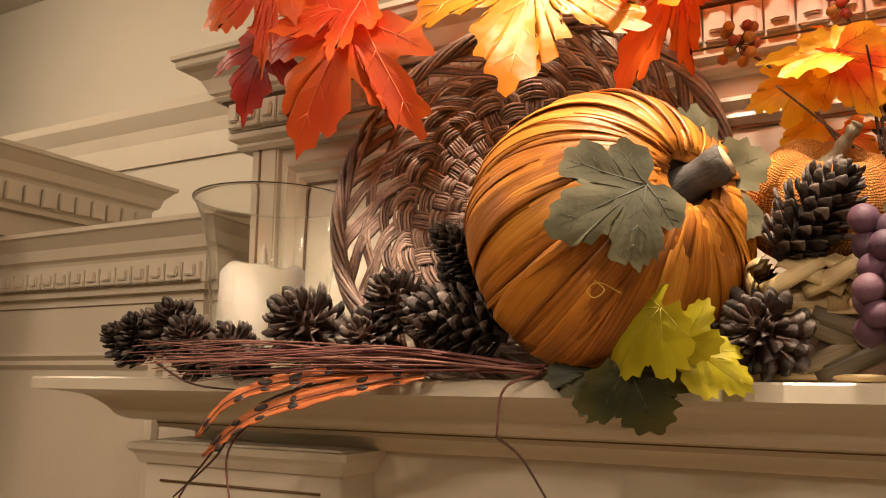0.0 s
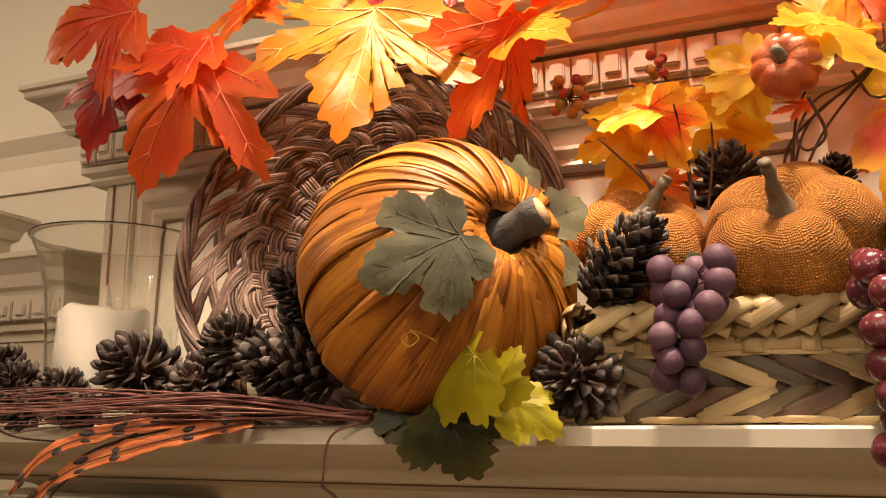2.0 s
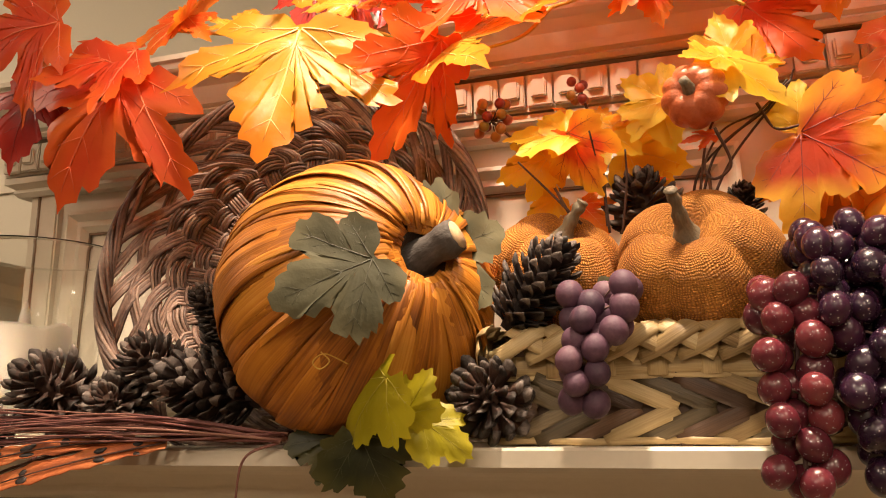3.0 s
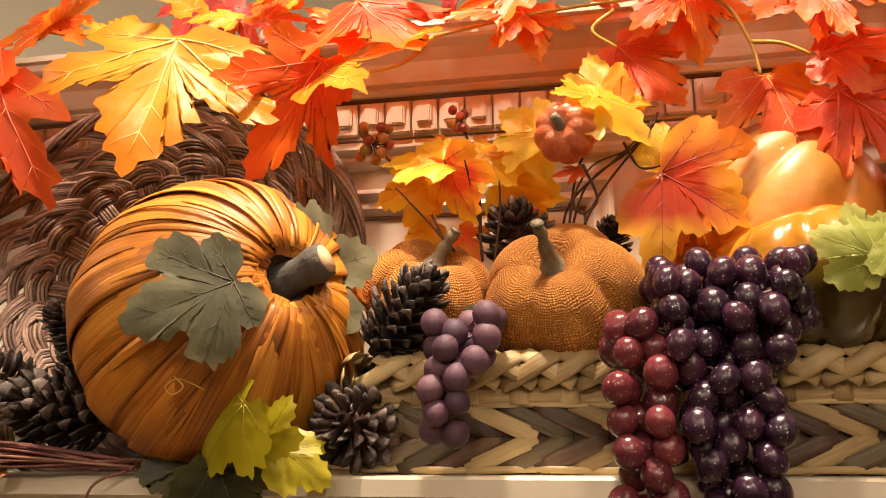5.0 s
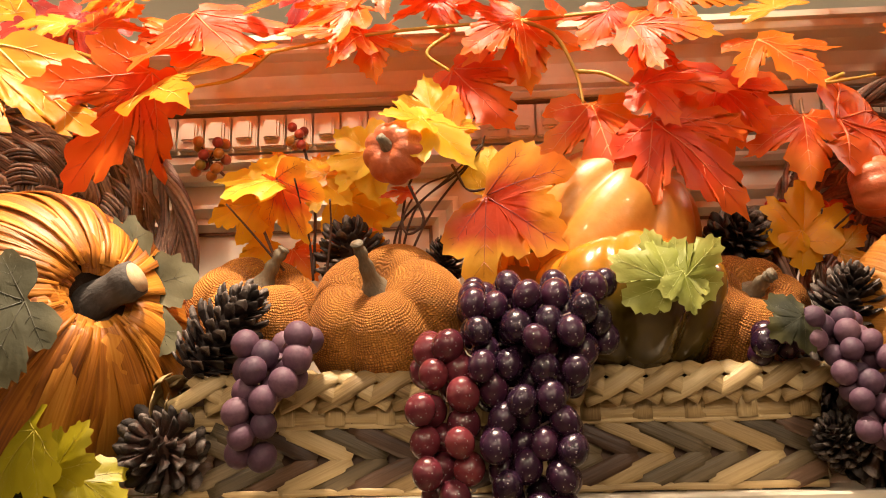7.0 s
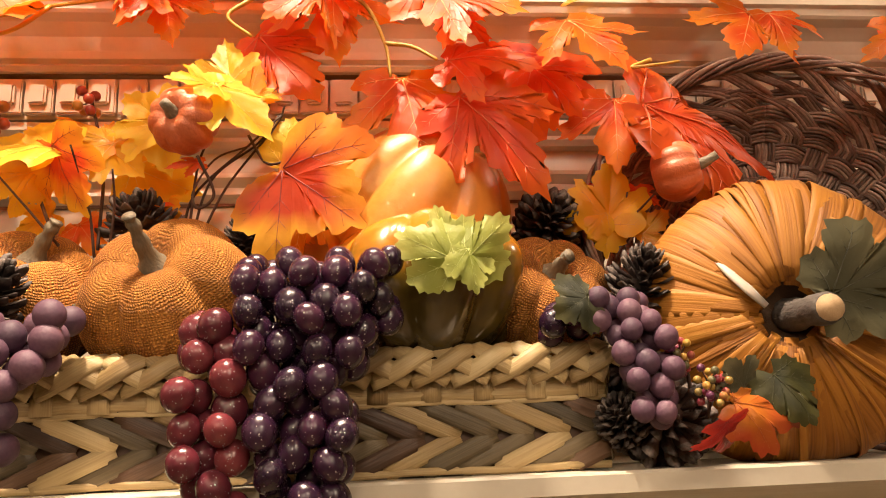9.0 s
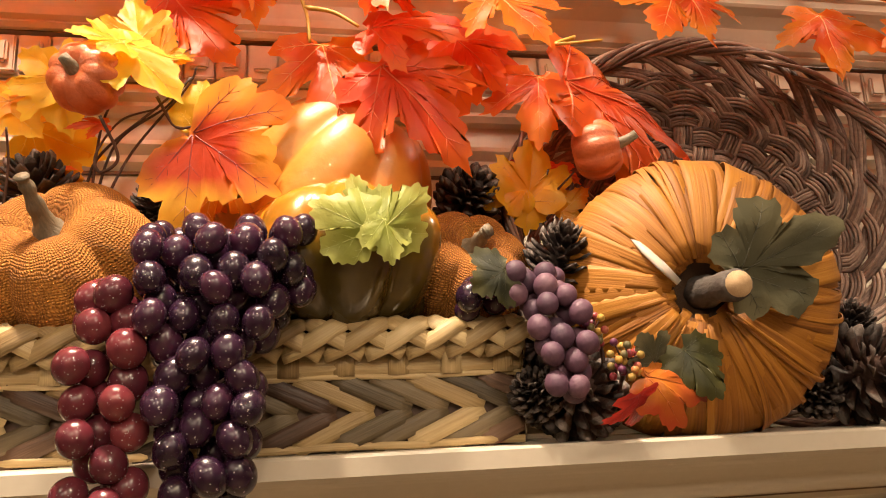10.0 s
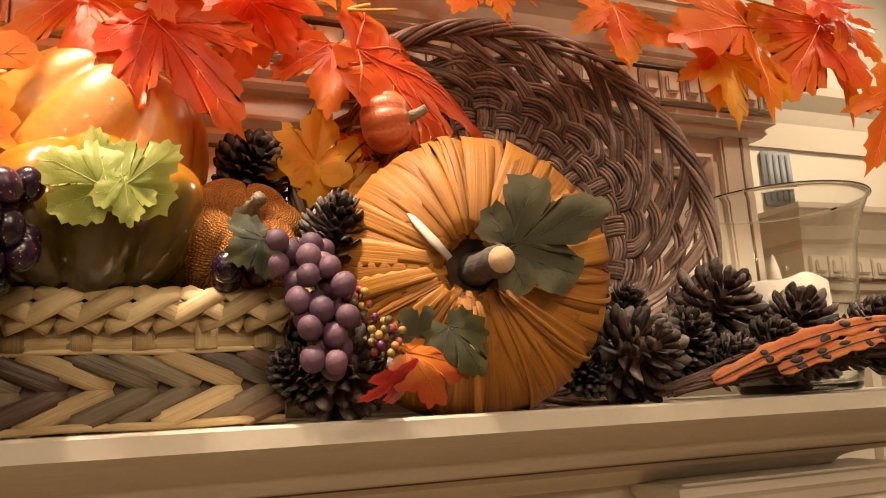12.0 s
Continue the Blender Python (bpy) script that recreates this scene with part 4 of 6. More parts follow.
def grapes(name, label, mat, spine, spread, count, r, seed, tall=1.08):
    """A bunch: berries packed round a drooping spine, each clear of the others, on a thin stalk."""
    rnd = random.Random(seed)
    pts = [Vector(p) for p in spine]
    th = thing(name, label, "grapes", Matrix.Translation(pts[0]), "grape bunches")
    path = curve_pts([p - pts[0] for p in pts], 10)
    me = berry_mesh("grape", r, mat, tall, 20)
    put, tries = [], 0
    while len(put) < count and tries < 30000:
        tries += 1
        t = rnd.random()
        c = path[int(t * (len(path) - 1))]
        rad = spread(t)
        p = c + Vector((rnd.uniform(-1, 1) * rad, rnd.uniform(-0.85, 0.35) * rad, rnd.uniform(-0.4, 0.4) * rad))
        w_ = p + pts[0]
        if all((p - q).length > r * 1.72 for q in put) and all((w_ - q).length > (r + s_) * 0.93 for q, s_ in grapes.taken):
            put.append(p)
            e = Euler((rnd.uniform(-0.6, 0.6), rnd.uniform(-0.6, 0.6), 0)).to_matrix().to_4x4()
            s = rnd.uniform(0.92, 1.08)
            part("grape", me, None, th, m=Matrix.Translation(p) @ e @ Matrix.Diagonal((s, s, s, 1)))
    grapes.taken += [(p + pts[0], r) for p in put]
    bm = bmesh.new()
    tube(bm, path, 0.0012, 5)
    stalk = part("stalk", bm, STALK, th, "thin stalk")
    for p in put[::2]:
        q = min(path, key=lambda w: (w - p).length)
        bm = bmesh.new()
        tube(bm, [q, (p + q) / 2 + Vector((0, -0.002, 0.002)), p], 0.0007, 4)
        part("pedicel", bm, STALK, stalk)
    return th


grapes.taken = []


def mini_pumpkin(place, axis, r, label, stem=0.014):
    th = thing("mini_pumpkin", label, "pumpkin", basis(place, axis), "mini pumpkins")

    def skin(a, v):
        s, c = math.sin(math.pi * v), math.cos(math.pi * v)
        g = 1 - 0.12 * (1 - abs(math.sin(4.5 * a)) ** 0.6)
        q = r * s ** 0.75 * g
        return Vector((q * math.cos(a), q * math.sin(a), r * 0.82 * c - r * 0.3 * math.exp(-(q / (r * 0.3)) ** 2) * (1 if c > 0 else -0.3)))
    part("body", globe(skin, 54, 18), MINI, th)
    bm = bmesh.new()
    tube(bm, [(0, 0, r * 0.35), (0.0005, 0, r * 0.6), (0.002, 0, r * 0.55 + stem * 0.6), (0.004, 0.001, r * 0.55 + stem)], lambda t: 0.0045 * math.exp(-3 * t) + 0.0026, 9)
    part("stem", bm, STEM, th, "pale grey stub stem")
    return th


def berry_cluster(place, spread, count, r, mat, seed, label, foot):
    rnd = random.Random(seed)
    th = thing("berry_spray", label, "berries", Matrix.Translation(place), "berry sprays")
    me = berry_mesh("berry", r, mat, 1.0, 12)
    put = []
    for _ in range(4000):
        if len(put) >= count:
            break
        p = Vector((rnd.uniform(-1, 1) * spread, rnd.uniform(-0.8, 0.8) * spread, rnd.uniform(-1, 1) * spread * 1.25))
        if all((p - q).length > r * 1.7 for q in put):
            put.append(p); part("berry", me, None, th, m=Matrix.Translation(p))
    bm = bmesh.new()
    f = Vector(foot) - Vector(place)
    tube(bm, curve_pts([(0, 0.002, 0), f * 0.5 + Vector((0.004, 0.004, 0.006)), f], 8), 0.0011, 5)
    stalk = part("stalk", bm, TWIG, th, "dark wire stalk")
    for p in put:
        bm = bmesh.new()
        tube(bm, [p, Vector((0, 0.002, 0))], 0.0005, 4)
        part("pedicel", bm, TWIG, stalk)
    return th


# ---- the things on the shelf ----
# a second cabinet along the west wall, its crown running away from the room
side = thing("side_cabinet", "cream painted side cabinet with dentil crown", "cabinet", kind="structure")
part("body", slab(-2.598, -0.842, -1.2, 0.43, 1.541, 1.655), PAINT, side, smooth=False)
part("crown", sweep([(-0.842, -1.2, 1.662), (-0.842, 0.43, 1.662), (-2.598, 0.43, 1.662)], CAB), PAINT, side, smooth=False)
_d = slab(-0.002, 0.007, -0.0115, 0.0115, 0, 0.026, 0.0012)
_me = mesh_of("dentil", _d, PAINT, False)
for i in range(40):
    part("dentil", _me, None, side, m=Matrix.Translation((-0.828, 0.42 - 0.0275 * i, 1.5875)))
# wall grille
vent = thing("wall_grille", "grey metal wall grille below the crown moulding", "vent", Matrix.Translation((1.745, 0.895, 1.74)), kind="structure")
part("frame", slab(-0.04, 0.04, -0.008, 0.004, 0.0, 0.13, 0.002), METAL, vent)
for i in range(4):
    part("slat", slab(-0.033 + 0.018 * i, -0.021 + 0.018 * i, -0.014, -0.007, 0.01, 0.12, 0.001), METAL, vent)

hurricane((-0.268, 0.085, SHELF + 0.0005), 0.155, 0.070)
candle((-0.278, 0.085, SHELF + 0.0075), 0.0375, 0.088)
hurricane((0.900, 0.085, SHELF + 0.0005), 0.148, 0.068)
candle((0.891, 0.085, SHELF + 0.0075), 0.0375, 0.078)

wicker_tray((-0.040, 0.128, 1.482), (0.06, -0.96, 0.22), 0.152, 3)
wicker_tray((0.674, 0.130, 1.480), (-0.10, -0.96, 0.20), 0.150, 5)

p1 = husk_pumpkin((0.048, 0.030, 1.441), (0.77, -0.58, 0.24), (0, 0, 1), 0.0880, 0.078, 56, 0.40, HUSK, 21,
                  "orange corn-husk wrapped pumpkin lying on its side", (0.126, -0.010, 1.470), 0.0106, 30, 2.4, 0.0042, 0.27, 0.13, 0.2)
p2 = husk_pumpkin((0.606, 0.032, 1.428), (-0.32, -0.94, -0.04), (0, 0, 1), 0.0815, 0.047, 64, 0.12, HUSK_TAN, 8,
                  "amber corn-husk wrapped pumpkin facing the room", (0.590, -0.047, 1.423), 0.0080, 22, 2.1, 0.0026, 0.50, 0.13, 0.25)
leaf("sage", (0.093, -0.058, 1.450), (0.047, -0.082, 1.424), "", face=(0.1, -1, 0.05), broad=0.88, parent=p1)
leaf("sage", (0.104, 0.010, 1.466), (0.146, 0.028, 1.482), "", face=(0.2, -1, 0.1), broad=1.25, parent=p1)
leaf("sage", (0.600, -0.036, 1.431), (0.661, -0.036, 1.458), "", face=(0.2, -1, 0.05), broad=0.66, parent=p2)
# a torn gap in the husk shows white foam
bm = ribbon([(0.5591, 0.0060, 1.4614), (0.5636, -0.0040, 1.4498), (0.5694, -0.0110, 1.4394), (0.5777, -0.0120, 1.4301)], [(-0.35, -0.9, 0.35)] * 4, lambda t: 0.0012 + 0.011 * t * (1.2 - t), 0.001, 0.0003, 3)
for v in bm.verts:
    v.co = p2.matrix_basis.inverted() @ v.co
part("foam_gap", bm, WAX, p2, "white foam showing through a gap")


# long basket: slatted herringbone front, plain band, braided rim
BX0, BX1, BY0, BY1, BZ = 0.137, 0.497, 0.022, 0.125, SHELF + 0.0012
basket = thing("long_basket", "long rectangular woven straw basket with braided rim", "basket", Matrix.Translation(((BX0 + BX1) / 2, BY0, BZ)))
BL = (BX1 - BX0) / 2
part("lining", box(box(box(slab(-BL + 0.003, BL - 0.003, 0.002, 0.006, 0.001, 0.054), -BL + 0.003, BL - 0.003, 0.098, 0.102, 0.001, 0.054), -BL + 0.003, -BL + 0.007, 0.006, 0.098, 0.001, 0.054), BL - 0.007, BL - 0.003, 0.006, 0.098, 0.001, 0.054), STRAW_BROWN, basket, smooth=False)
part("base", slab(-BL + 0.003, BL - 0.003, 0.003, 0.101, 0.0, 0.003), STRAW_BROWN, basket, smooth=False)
rnd = random.Random(12)
STRAWS = [STRAW, STRAW_GREY, STRAW_BROWN, STRAW_GREY, STRAW, STRAW_BROWN]
pitch, hh, run = 0.0195, 0.0185, 0.040
for row in (0, 1):
    for i in range(-3, int(2 * BL / pitch) + 2):
        x = -BL + (i + 0.3) * pitch
        t0, t1 = max(0.0, (-BL - x) / run), min(1.0, (BL - x) / run)
        if t1 - t0 < 0.12:
            continue
        lift = 0.0005 * (i % 2)
        pts = []
        for k in range(7):
            t = t0 + (t1 - t0) * k / 6
            pts.append((x + run * t, -0.0010 - lift - 0.0008 * math.sin(math.pi * t), (0.0012 + (hh - 0.0008) * t) if row == 0 else (0.0366 - (0.0366 - hh - 0.0004) * t)))
        part("slat", ribbon(pts, [(0, -1, 0)] * 7, 0.0092 * rnd.uniform(0.97, 1.03), 0.0005, 0.0001, 3), STRAWS[(i + 3) % 3 if i % 7 else 1], basket)
for z0, w, mt in ((0.043, 0.0125, STRAW), (0.0365, 0.003, STRAW), (0.0015, 0.004, STRAW)):
    k = 40
    pts = [(-BL + 2 * BL * i / k, -0.0022 - 0.0009 * math.sin(i * 1.57), z0 + 0.0004 * math.sin(i * 0.7)) for i in range(k + 1)]
    part("band", ribbon(pts, [(0, -1, 0)] * (k + 1), w, 0.0008, 0.0005, 3), mt, basket)
for i in range(13):
    x = -BL + 0.01 + (2 * BL - 0.02) * i / 12
    part("stake", ribbon([(x, -0.0032, 0.037), (x, -0.0035, 0.043), (x, -0.0031, 0.0495)], [(0, -1, 0)] * 3, 0.011, 0.0005, 0.0006, 3), STRAW, basket)
for sx in (-1, 1):
    for j in range(5):
        pts = [(sx * (BL + 0.001), 0.002 + 0.02 * j + 0.016 * t, 0.002 + 0.034 * t) for t in (0, 0.33, 0.66, 1)]
        part("slat", ribbon(pts, [(sx, 0, 0)] * 4, 0.014, 0.0007, 0.0003, 3), STRAWS[(j * 2 + 1) % 6], basket)
    pts = [(sx * (BL + 0.002), 0.10 * t, 0.043) for t in (0, 0.25, 0.5, 0.75, 1)]
    part("band", ribbon(pts, [(sx, 0, 0)] * 5, 0.0125, 0.0008, 0.0005, 3), STRAW, basket)
# braid: three sets of straps wind over the rim, front, ends and back
def braid(a, b, side, count):
    a, b, side = Vector(a), Vector(b), Vector(side)
    step = (b - a) / count
    for i in range(count):
        for lane in (0, 1):
            s = a + step * (i + 0.5 * lane)
            up = Vector((0, 0, 1))
            if lane == 0:
                keys = [(0.0, 0.003, -0.009), (0.5, 0.007, -0.005), (1.0, 0.0085, 0.001), (1.45, 0.005, 0.007), (1.7, -0.002, 0.009)]
            else:
                keys = [(1.5, 0.004, -0.009), (1.1, 0.0065, -0.004), (0.6, 0.0075, 0.002), (0.2, 0.004, 0.008), (0.0, -0.003, 0.0085)]
            pts = curve_pts([s + step * u + side * o + up * h for u, o, h in keys], 3)
            nos = [(side * (1.0 if h < 0.006 else 0.4) + up * (0.25 + 0.1 * h)) for h in [p.z - a.z for p in pts]]
            w = 0.0098 * rnd.uniform(0.92, 1.1)
            part("braid_strap", ribbon(pts, nos, w, 0.0007, 0.0010, 3), STRAW, basket)


braid((-BL, -0.002, 0.0575), (BL, -0.004, 0.0575), (0, -1, 0), 17)
braid((-BL, 0.10, 0.0575), (-BL, 0.0, 0.0575), (-1, 0, 0), 5)
braid((BL, 0.0, 0.0575), (BL, 0.10, 0.0575), (1, 0, 0), 5)
braid((BL, 0.102, 0.0575), (-BL, 0.102, 0.0575), (0, 1, 0), 17)
# tuft of moss that fills the basket
bm = bmesh.new()
for i in range(1500):
    x, y = rnd.uniform(BX0 + 0.01, BX1 - 0.01), rnd.uniform(BY0 + 0.012, BY1 - 0.012)
    z = BZ + 0.046 + rnd.uniform(-0.01, 0.006)
    d = Vector((rnd.uniform(-1, 1), rnd.uniform(-1, 1), rnd.uniform(-0.2, 0.9))).normalized() * rnd.uniform(0.008, 0.02)
    p = Vector((x, y, z))
    tube(bm, [p, p + d * 0.5 + Vector((0, 0, 0.002)), p + d], 0.0006, 3)
box(bm, BX0 + 0.006, BX1 - 0.006, BY0 + 0.008, BY1 - 0.008, BZ + 0.004, BZ + 0.046)
tagged(part("moss_filling", bm, MOSS), "dry brown moss filling in the basket", "moss", kind="stuff")

burlap_pumpkin((0.170, 0.072, 1.457), (0.25, -0.55, 0.80), 0.0465, 0.078, 6, 20, (0.193, 0.047, 1.499), "small orange burlap pumpkin in the basket")
burlap_pumpkin((0.259, 0.050, 1.451), (-0.18, -0.80, 0.56), 0.0505, 0.084, 5, 108, (0.246, 0.004, 1.489), "orange burlap pumpkin with curved stem in the basket")
burlap_pumpkin((0.478, 0.072, 1.450), (0.12, -0.80, 0.55), 0.0430, 0.070, 7, 10, (0.487, 0.034, 1.470), "small orange burlap pumpkin behind the squash")

# amber gourd lying behind, deeply ribbed, its stem end up and towards the tray
gourd = thing("gourd", "large amber ribbed gourd behind the squash", "gourd", basis((0.394, 0.098, 1.498), (0.50, -0.42, 0.76)))
def gourd_skin(a, v):
    s, c_ = math.sin(math.pi * v), math.cos(math.pi * v)
    g = 1 - 0.13 * (1 - abs(math.sin(3.5 * a + 0.5)) ** 0.6) + 0.03 * math.sin(2 * a + 1)
    q = 0.068 * s ** 0.78 * g * (1 - 0.10 * c_)
    return Vector((q * math.cos(a), q * math.sin(a), 0.076 * c_ * (0.9 + 0.1 * g) - 0.012 * math.exp(-(q / 0.014) ** 2) * (1 if c_ > 0 else 0)))
part("body", globe(gourd_skin, 84, 32), GOURD, gourd)

# squash, green below and orange above, with lime leaves on top
squash = thing("squash", "glossy green squash with orange crown on the basket rim", "squash", Matrix.Translation((0.405, 0.046, 1.412)))
def squash_skin(a, v):
    s, c_ = math.sin(math.pi * v), math.cos(math.pi * v)
    g = 1 - 0.2 * (1 - abs(math.sin(3.5 * a + 0.4)) ** 0.7)
    q = 0.059 * s ** 0.75 * g * (1 + 0.03 * math.sin(2 * a)) * (1 + 0.10 * c_ + 0.05 * math.sin(9 * v + 2 * a))
    return Vector((q * math.cos(a), q * math.sin(a), 0.041 + 0.043 * c_ * (1 + 0.06 * math.sin(3 * a)) - 0.014 * math.exp(-(q / 0.014) ** 2) * (1 if c_ > 0 else -1)))
part("body", globe(squash_skin, 72, 26), SQUASH, squash)
leaf("lime", (0.414, -0.022, 1.455), (0.381, -0.018, 1.474), "", face=(-0.3, -1, 0.2), broad=0.8, parent=squash)
leaf("lime", (0.412, -0.018, 1.460), (0.404, -0.014, 1.491), "", face=(-0.1, -1, 0.2), broad=0.62, parent=squash)
leaf("lime", (0.418, -0.022, 1.455), (0.447, -0.019, 1.483), "", face=(0.25, -1, 0.1), broad=0.68, parent=squash)
leaf("lime", (0.420, -0.023, 1.461), (0.424, -0.028, 1.436), "", face=(0.1, -1, 0.3), broad=0.75, parent=squash)

# grapes
grapes("grape_bunch", "mauve grape bunch hanging over the basket rim", GRAPE_MAUVE, [(0.205, 0.000, 1.428), (0.200, -0.012, 1.410), (0.196, -0.014, 1.372)], lambda t: 0.018 * (1 - 0.55 * t), 24, 0.0072, 4)
grapes("grape_bunch", "dark purple grape bunch spilling over the basket rim", GRAPE_DARK, [(0.346, 0.014, 1.446), (0.341, -0.004, 1.434), (0.339, -0.016, 1.400), (0.339, -0.020, 1.334)], lambda t: 0.037 * (1 - 0.68 * t) + 0.002, 128, 0.0076, 9, 1.18)
grapes("grape_bunch", "red grape bunch hanging in front of the basket", GRAPE_RED, [(0.305, -0.006, 1.423), (0.299, -0.018, 1.400), (0.296, -0.022, 1.330)], lambda t: 0.021 * (1 - 0.35 * t), 42, 0.0081, 6, 1.10)
grapes("grape_bunch", "mauve grape bunch at the end of the basket", GRAPE_MAUVE, [(0.502, 0.004, 1.432), (0.507, -0.006, 1.420), (0.510, -0.012, 1.402), (0.510, -0.012, 1.376)], lambda t: 0.0140 * (1 - 0.35 * t), 34, 0.0060, 7)
grapes("grape_bunch", "small dark blue grape bunch in the basket corner", GRAPE_DARK, [(0.488, 0.024, 1.432), (0.478, 0.014, 1.428), (0.468, 0.012, 1.424)], lambda t: 0.010, 8, 0.0074, 17)

# mini pumpkins and berries on wires
mini_pumpkin((0.265, 0.034, 1.555), (-0.30, -0.93, -0.02), 0.0205, "coral mini pumpkin on a wire pick", 0.009)
mini_pumpkin((0.568, 0.058, 1.529), (0.86, -0.45, 0.12), 0.0200, "coral mini pumpkin with dark stem on a pick", 0.015)
berry_cluster((0.127, 0.084, 1.576), 0.011, 14, 0.0040, BERRY, 3, "red and ochre berry spray on a wire", (0.185, 0.07, 1.49))
berry_cluster((0.191, 0.090, 1.593), 0.0065, 7, 0.0036, BERRY, 5, "red and ochre berry spray on a wire", (0.205, 0.08, 1.49))
berry_cluster((0.527, -0.012, 1.404), 0.0075, 22, 0.0021, BERRY_MIX, 7, "mixed berry cluster beside the pumpkin", (0.535, 0.0, 1.375))
berry_cluster((0.538, -0.022, 1.389), 0.0075, 22, 0.0021, BERRY_MIX, 8, "mixed berry cluster beside the pumpkin", (0.540, 0.0, 1.365))


def wire(name, label, ctrl, r, mat, category="stem", group="wire stems"):
    bm = bmesh.new()
    tube(bm, curve_pts([Vector(p) + Vector((0, 0, 0.003 * math.sin(40 * p[0]))) for p in ctrl], 8), lambda t: r * (1.1 - 0.4 * t), 6)
    return tagged(part(name, bm, mat), label, category, group)


for ctrl in ([(0.258, 0.070, 1.490), (0.266, 0.06, 1.52), (0.300, 0.045, 1.545), (0.320, 0.040, 1.560)], [(0.262, 0.070, 1.490), (0.276, 0.06, 1.53), (0.305, 0.05, 1.548), (0.318, 0.044, 1.562)],
             [(0.266, 0.070, 1.490), (0.285, 0.06, 1.525), (0.316, 0.045, 1.556), (0.322, 0.040, 1.566)], [(0.262, 0.066, 1.490), (0.270, 0.05, 1.535), (0.282, 0.036, 1.553)],
             [(0.274, 0.03, 1.535), (0.282, 0.04, 1.515), (0.272, 0.045, 1.508), (0.268, 0.05, 1.52), (0.280, 0.05, 1.54), (0.30, 0.05, 1.547)],
             [(0.300, 0.045, 1.552), (0.310, 0.05, 1.535), (0.325, 0.04, 1.53), (0.33, 0.04, 1.52)],
             [(0.207, 0.070, 1.480), (0.205, 0.06, 1.51), (0.200, 0.04, 1.540)], [(0.215, 0.070, 1.480), (0.220, 0.06, 1.51), (0.221, 0.05, 1.530)], [(0.190, 0.06, 1.485), (0.170, 0.06, 1.51), (0.150, 0.06, 1.535)],
             [(0.530, 0.085, 1.480), (0.540, 0.08, 1.500), (0.552, 0.06, 1.515)], [(0.538, 0.085, 1.47), (0.536, 0.08, 1.50), (0.54, 0.075, 1.52)]):
    wire("wire_stem", "dark brown wire stem of a floral pick", ctrl, 0.0009, TWIG)
for ctrl in ([(-0.16, 0.07, 1.69), (-0.06, 0.06, 1.665), (0.03, 0.06, 1.65), (0.10, 0.05, 1.625), (0.178, 0.05, 1.636), (0.26, 0.055, 1.655), (0.367, 0.05, 1.652), (0.48, 0.05, 1.66), (0.62, 0.05, 1.665), (0.78, 0.05, 1.662), (0.93, 0.05, 1.65)],
             [(0.345, 0.05, 1.652), (0.370, 0.05, 1.640), (0.383, 0.05, 1.613), (0.386, 0.045, 1.588)], [(0.383, 0.05, 1.613), (0.40, 0.045, 1.610), (0.415, 0.04, 1.60)],
             [(0.56, 0.06, 1.61), (0.545, 0.055, 1.60), (0.575, 0.05, 1.605)], [(0.30, 0.055, 1.65), (0.285, 0.05, 1.635), (0.30, 0.05, 1.62)], [(-0.05, 0.06, 1.66), (-0.09, 0.05, 1.64), (-0.10, 0.05, 1.62)],
             [(0.178, 0.05, 1.636), (0.16, 0.04, 1.615), (0.13, 0.04, 1.612)]):
    wire("garland_vine", "yellow-brown garland vine along the overmantel", ctrl, 0.0014, VINE, "vine", "garland vines")

# pine cones
long_cone = pine_cone(0.075, 0.050, 110, 62, (CONE, CONE_TIP), 1, "long dark pine cone with pale scale tips")
open_cone = pine_cone(0.040, 0.052, 76, 38, (CONE_BROWN, CONE_TIP), 2, "open brown pine cone with pale tips")
dark_cone = pine_cone(0.050, 0.048, 104, 46, (CONE, CONE_TIP), 3, "dark open pine cone")


def put(cone, place, axis, s=1.0, spin=0.0):
    m = basis(place, axis, (0.3, 0.2, 1)) @ Matrix.Rotation(spin, 4, "Z") @ Matrix.Diagonal((s, s, s, 1))
    return copy_thing(cone, m)


long_cone.matrix_basis = basis((0.146, 0.022, 1.418), (0.62, -0.1, 0.75)) @ Matrix.Diagonal((0.80, 0.80, 0.80, 1))
open_cone.matrix_basis = basis((-0.170, 0.030, 1.380), (-0.1, -0.9, 0.4))
dark_cone.matrix_basis = basis((0.488, 0.116, 1.500), (0.1, -0.9, 0.25)) @ Matrix.Diagonal((0.85, 0.85, 0.85, 1))
put(long_cone, (-0.020, 0.030, 1.378), (-0.85, -0.35, 0.25), 1.15, 1.0)
put(long_cone, (-0.045, 0.055, 1.425), (-0.5, -0.5, 0.5), 0.80, 2.0)
put(long_cone, (-0.075, 0.075, 1.400), (0.1, -0.3, 0.9), 0.90, 0.4)
put(open_cone, (-0.125, 0.025, 1.372), (0.3, -0.8, 0.3), 0.75, 0.9)
put(open_cone, (-0.100, 0.040, 1.392), (-0.2, -0.7, 0.6), 0.85, 1.9)
put(dark_cone, (-0.355, 0.030, 1.367), (-0.25, -0.7, 0.5), 0.85, 0.5)
put(open_cone, (-0.305, 0.020, 1.378), (0.2, -0.7, 0.7), 0.80, 2.5)
put(dark_cone, (-0.315, 0.045, 1.364), (0.1, -0.6, 0.6), 0.80, 1.4)
put(dark_cone, (-0.255, 0.005, 1.360), (-0.9, -0.2, 0.15), 0.66, 1.0)
put(dark_cone, (-0.205, 0.010, 1.360), (-0.9, -0.25, 0.1), 0.66, 2.2)
put(open_cone, (0.140, 0.032, 1.373), (-0.15, -0.9, 0.25), 0.86, 0.2)
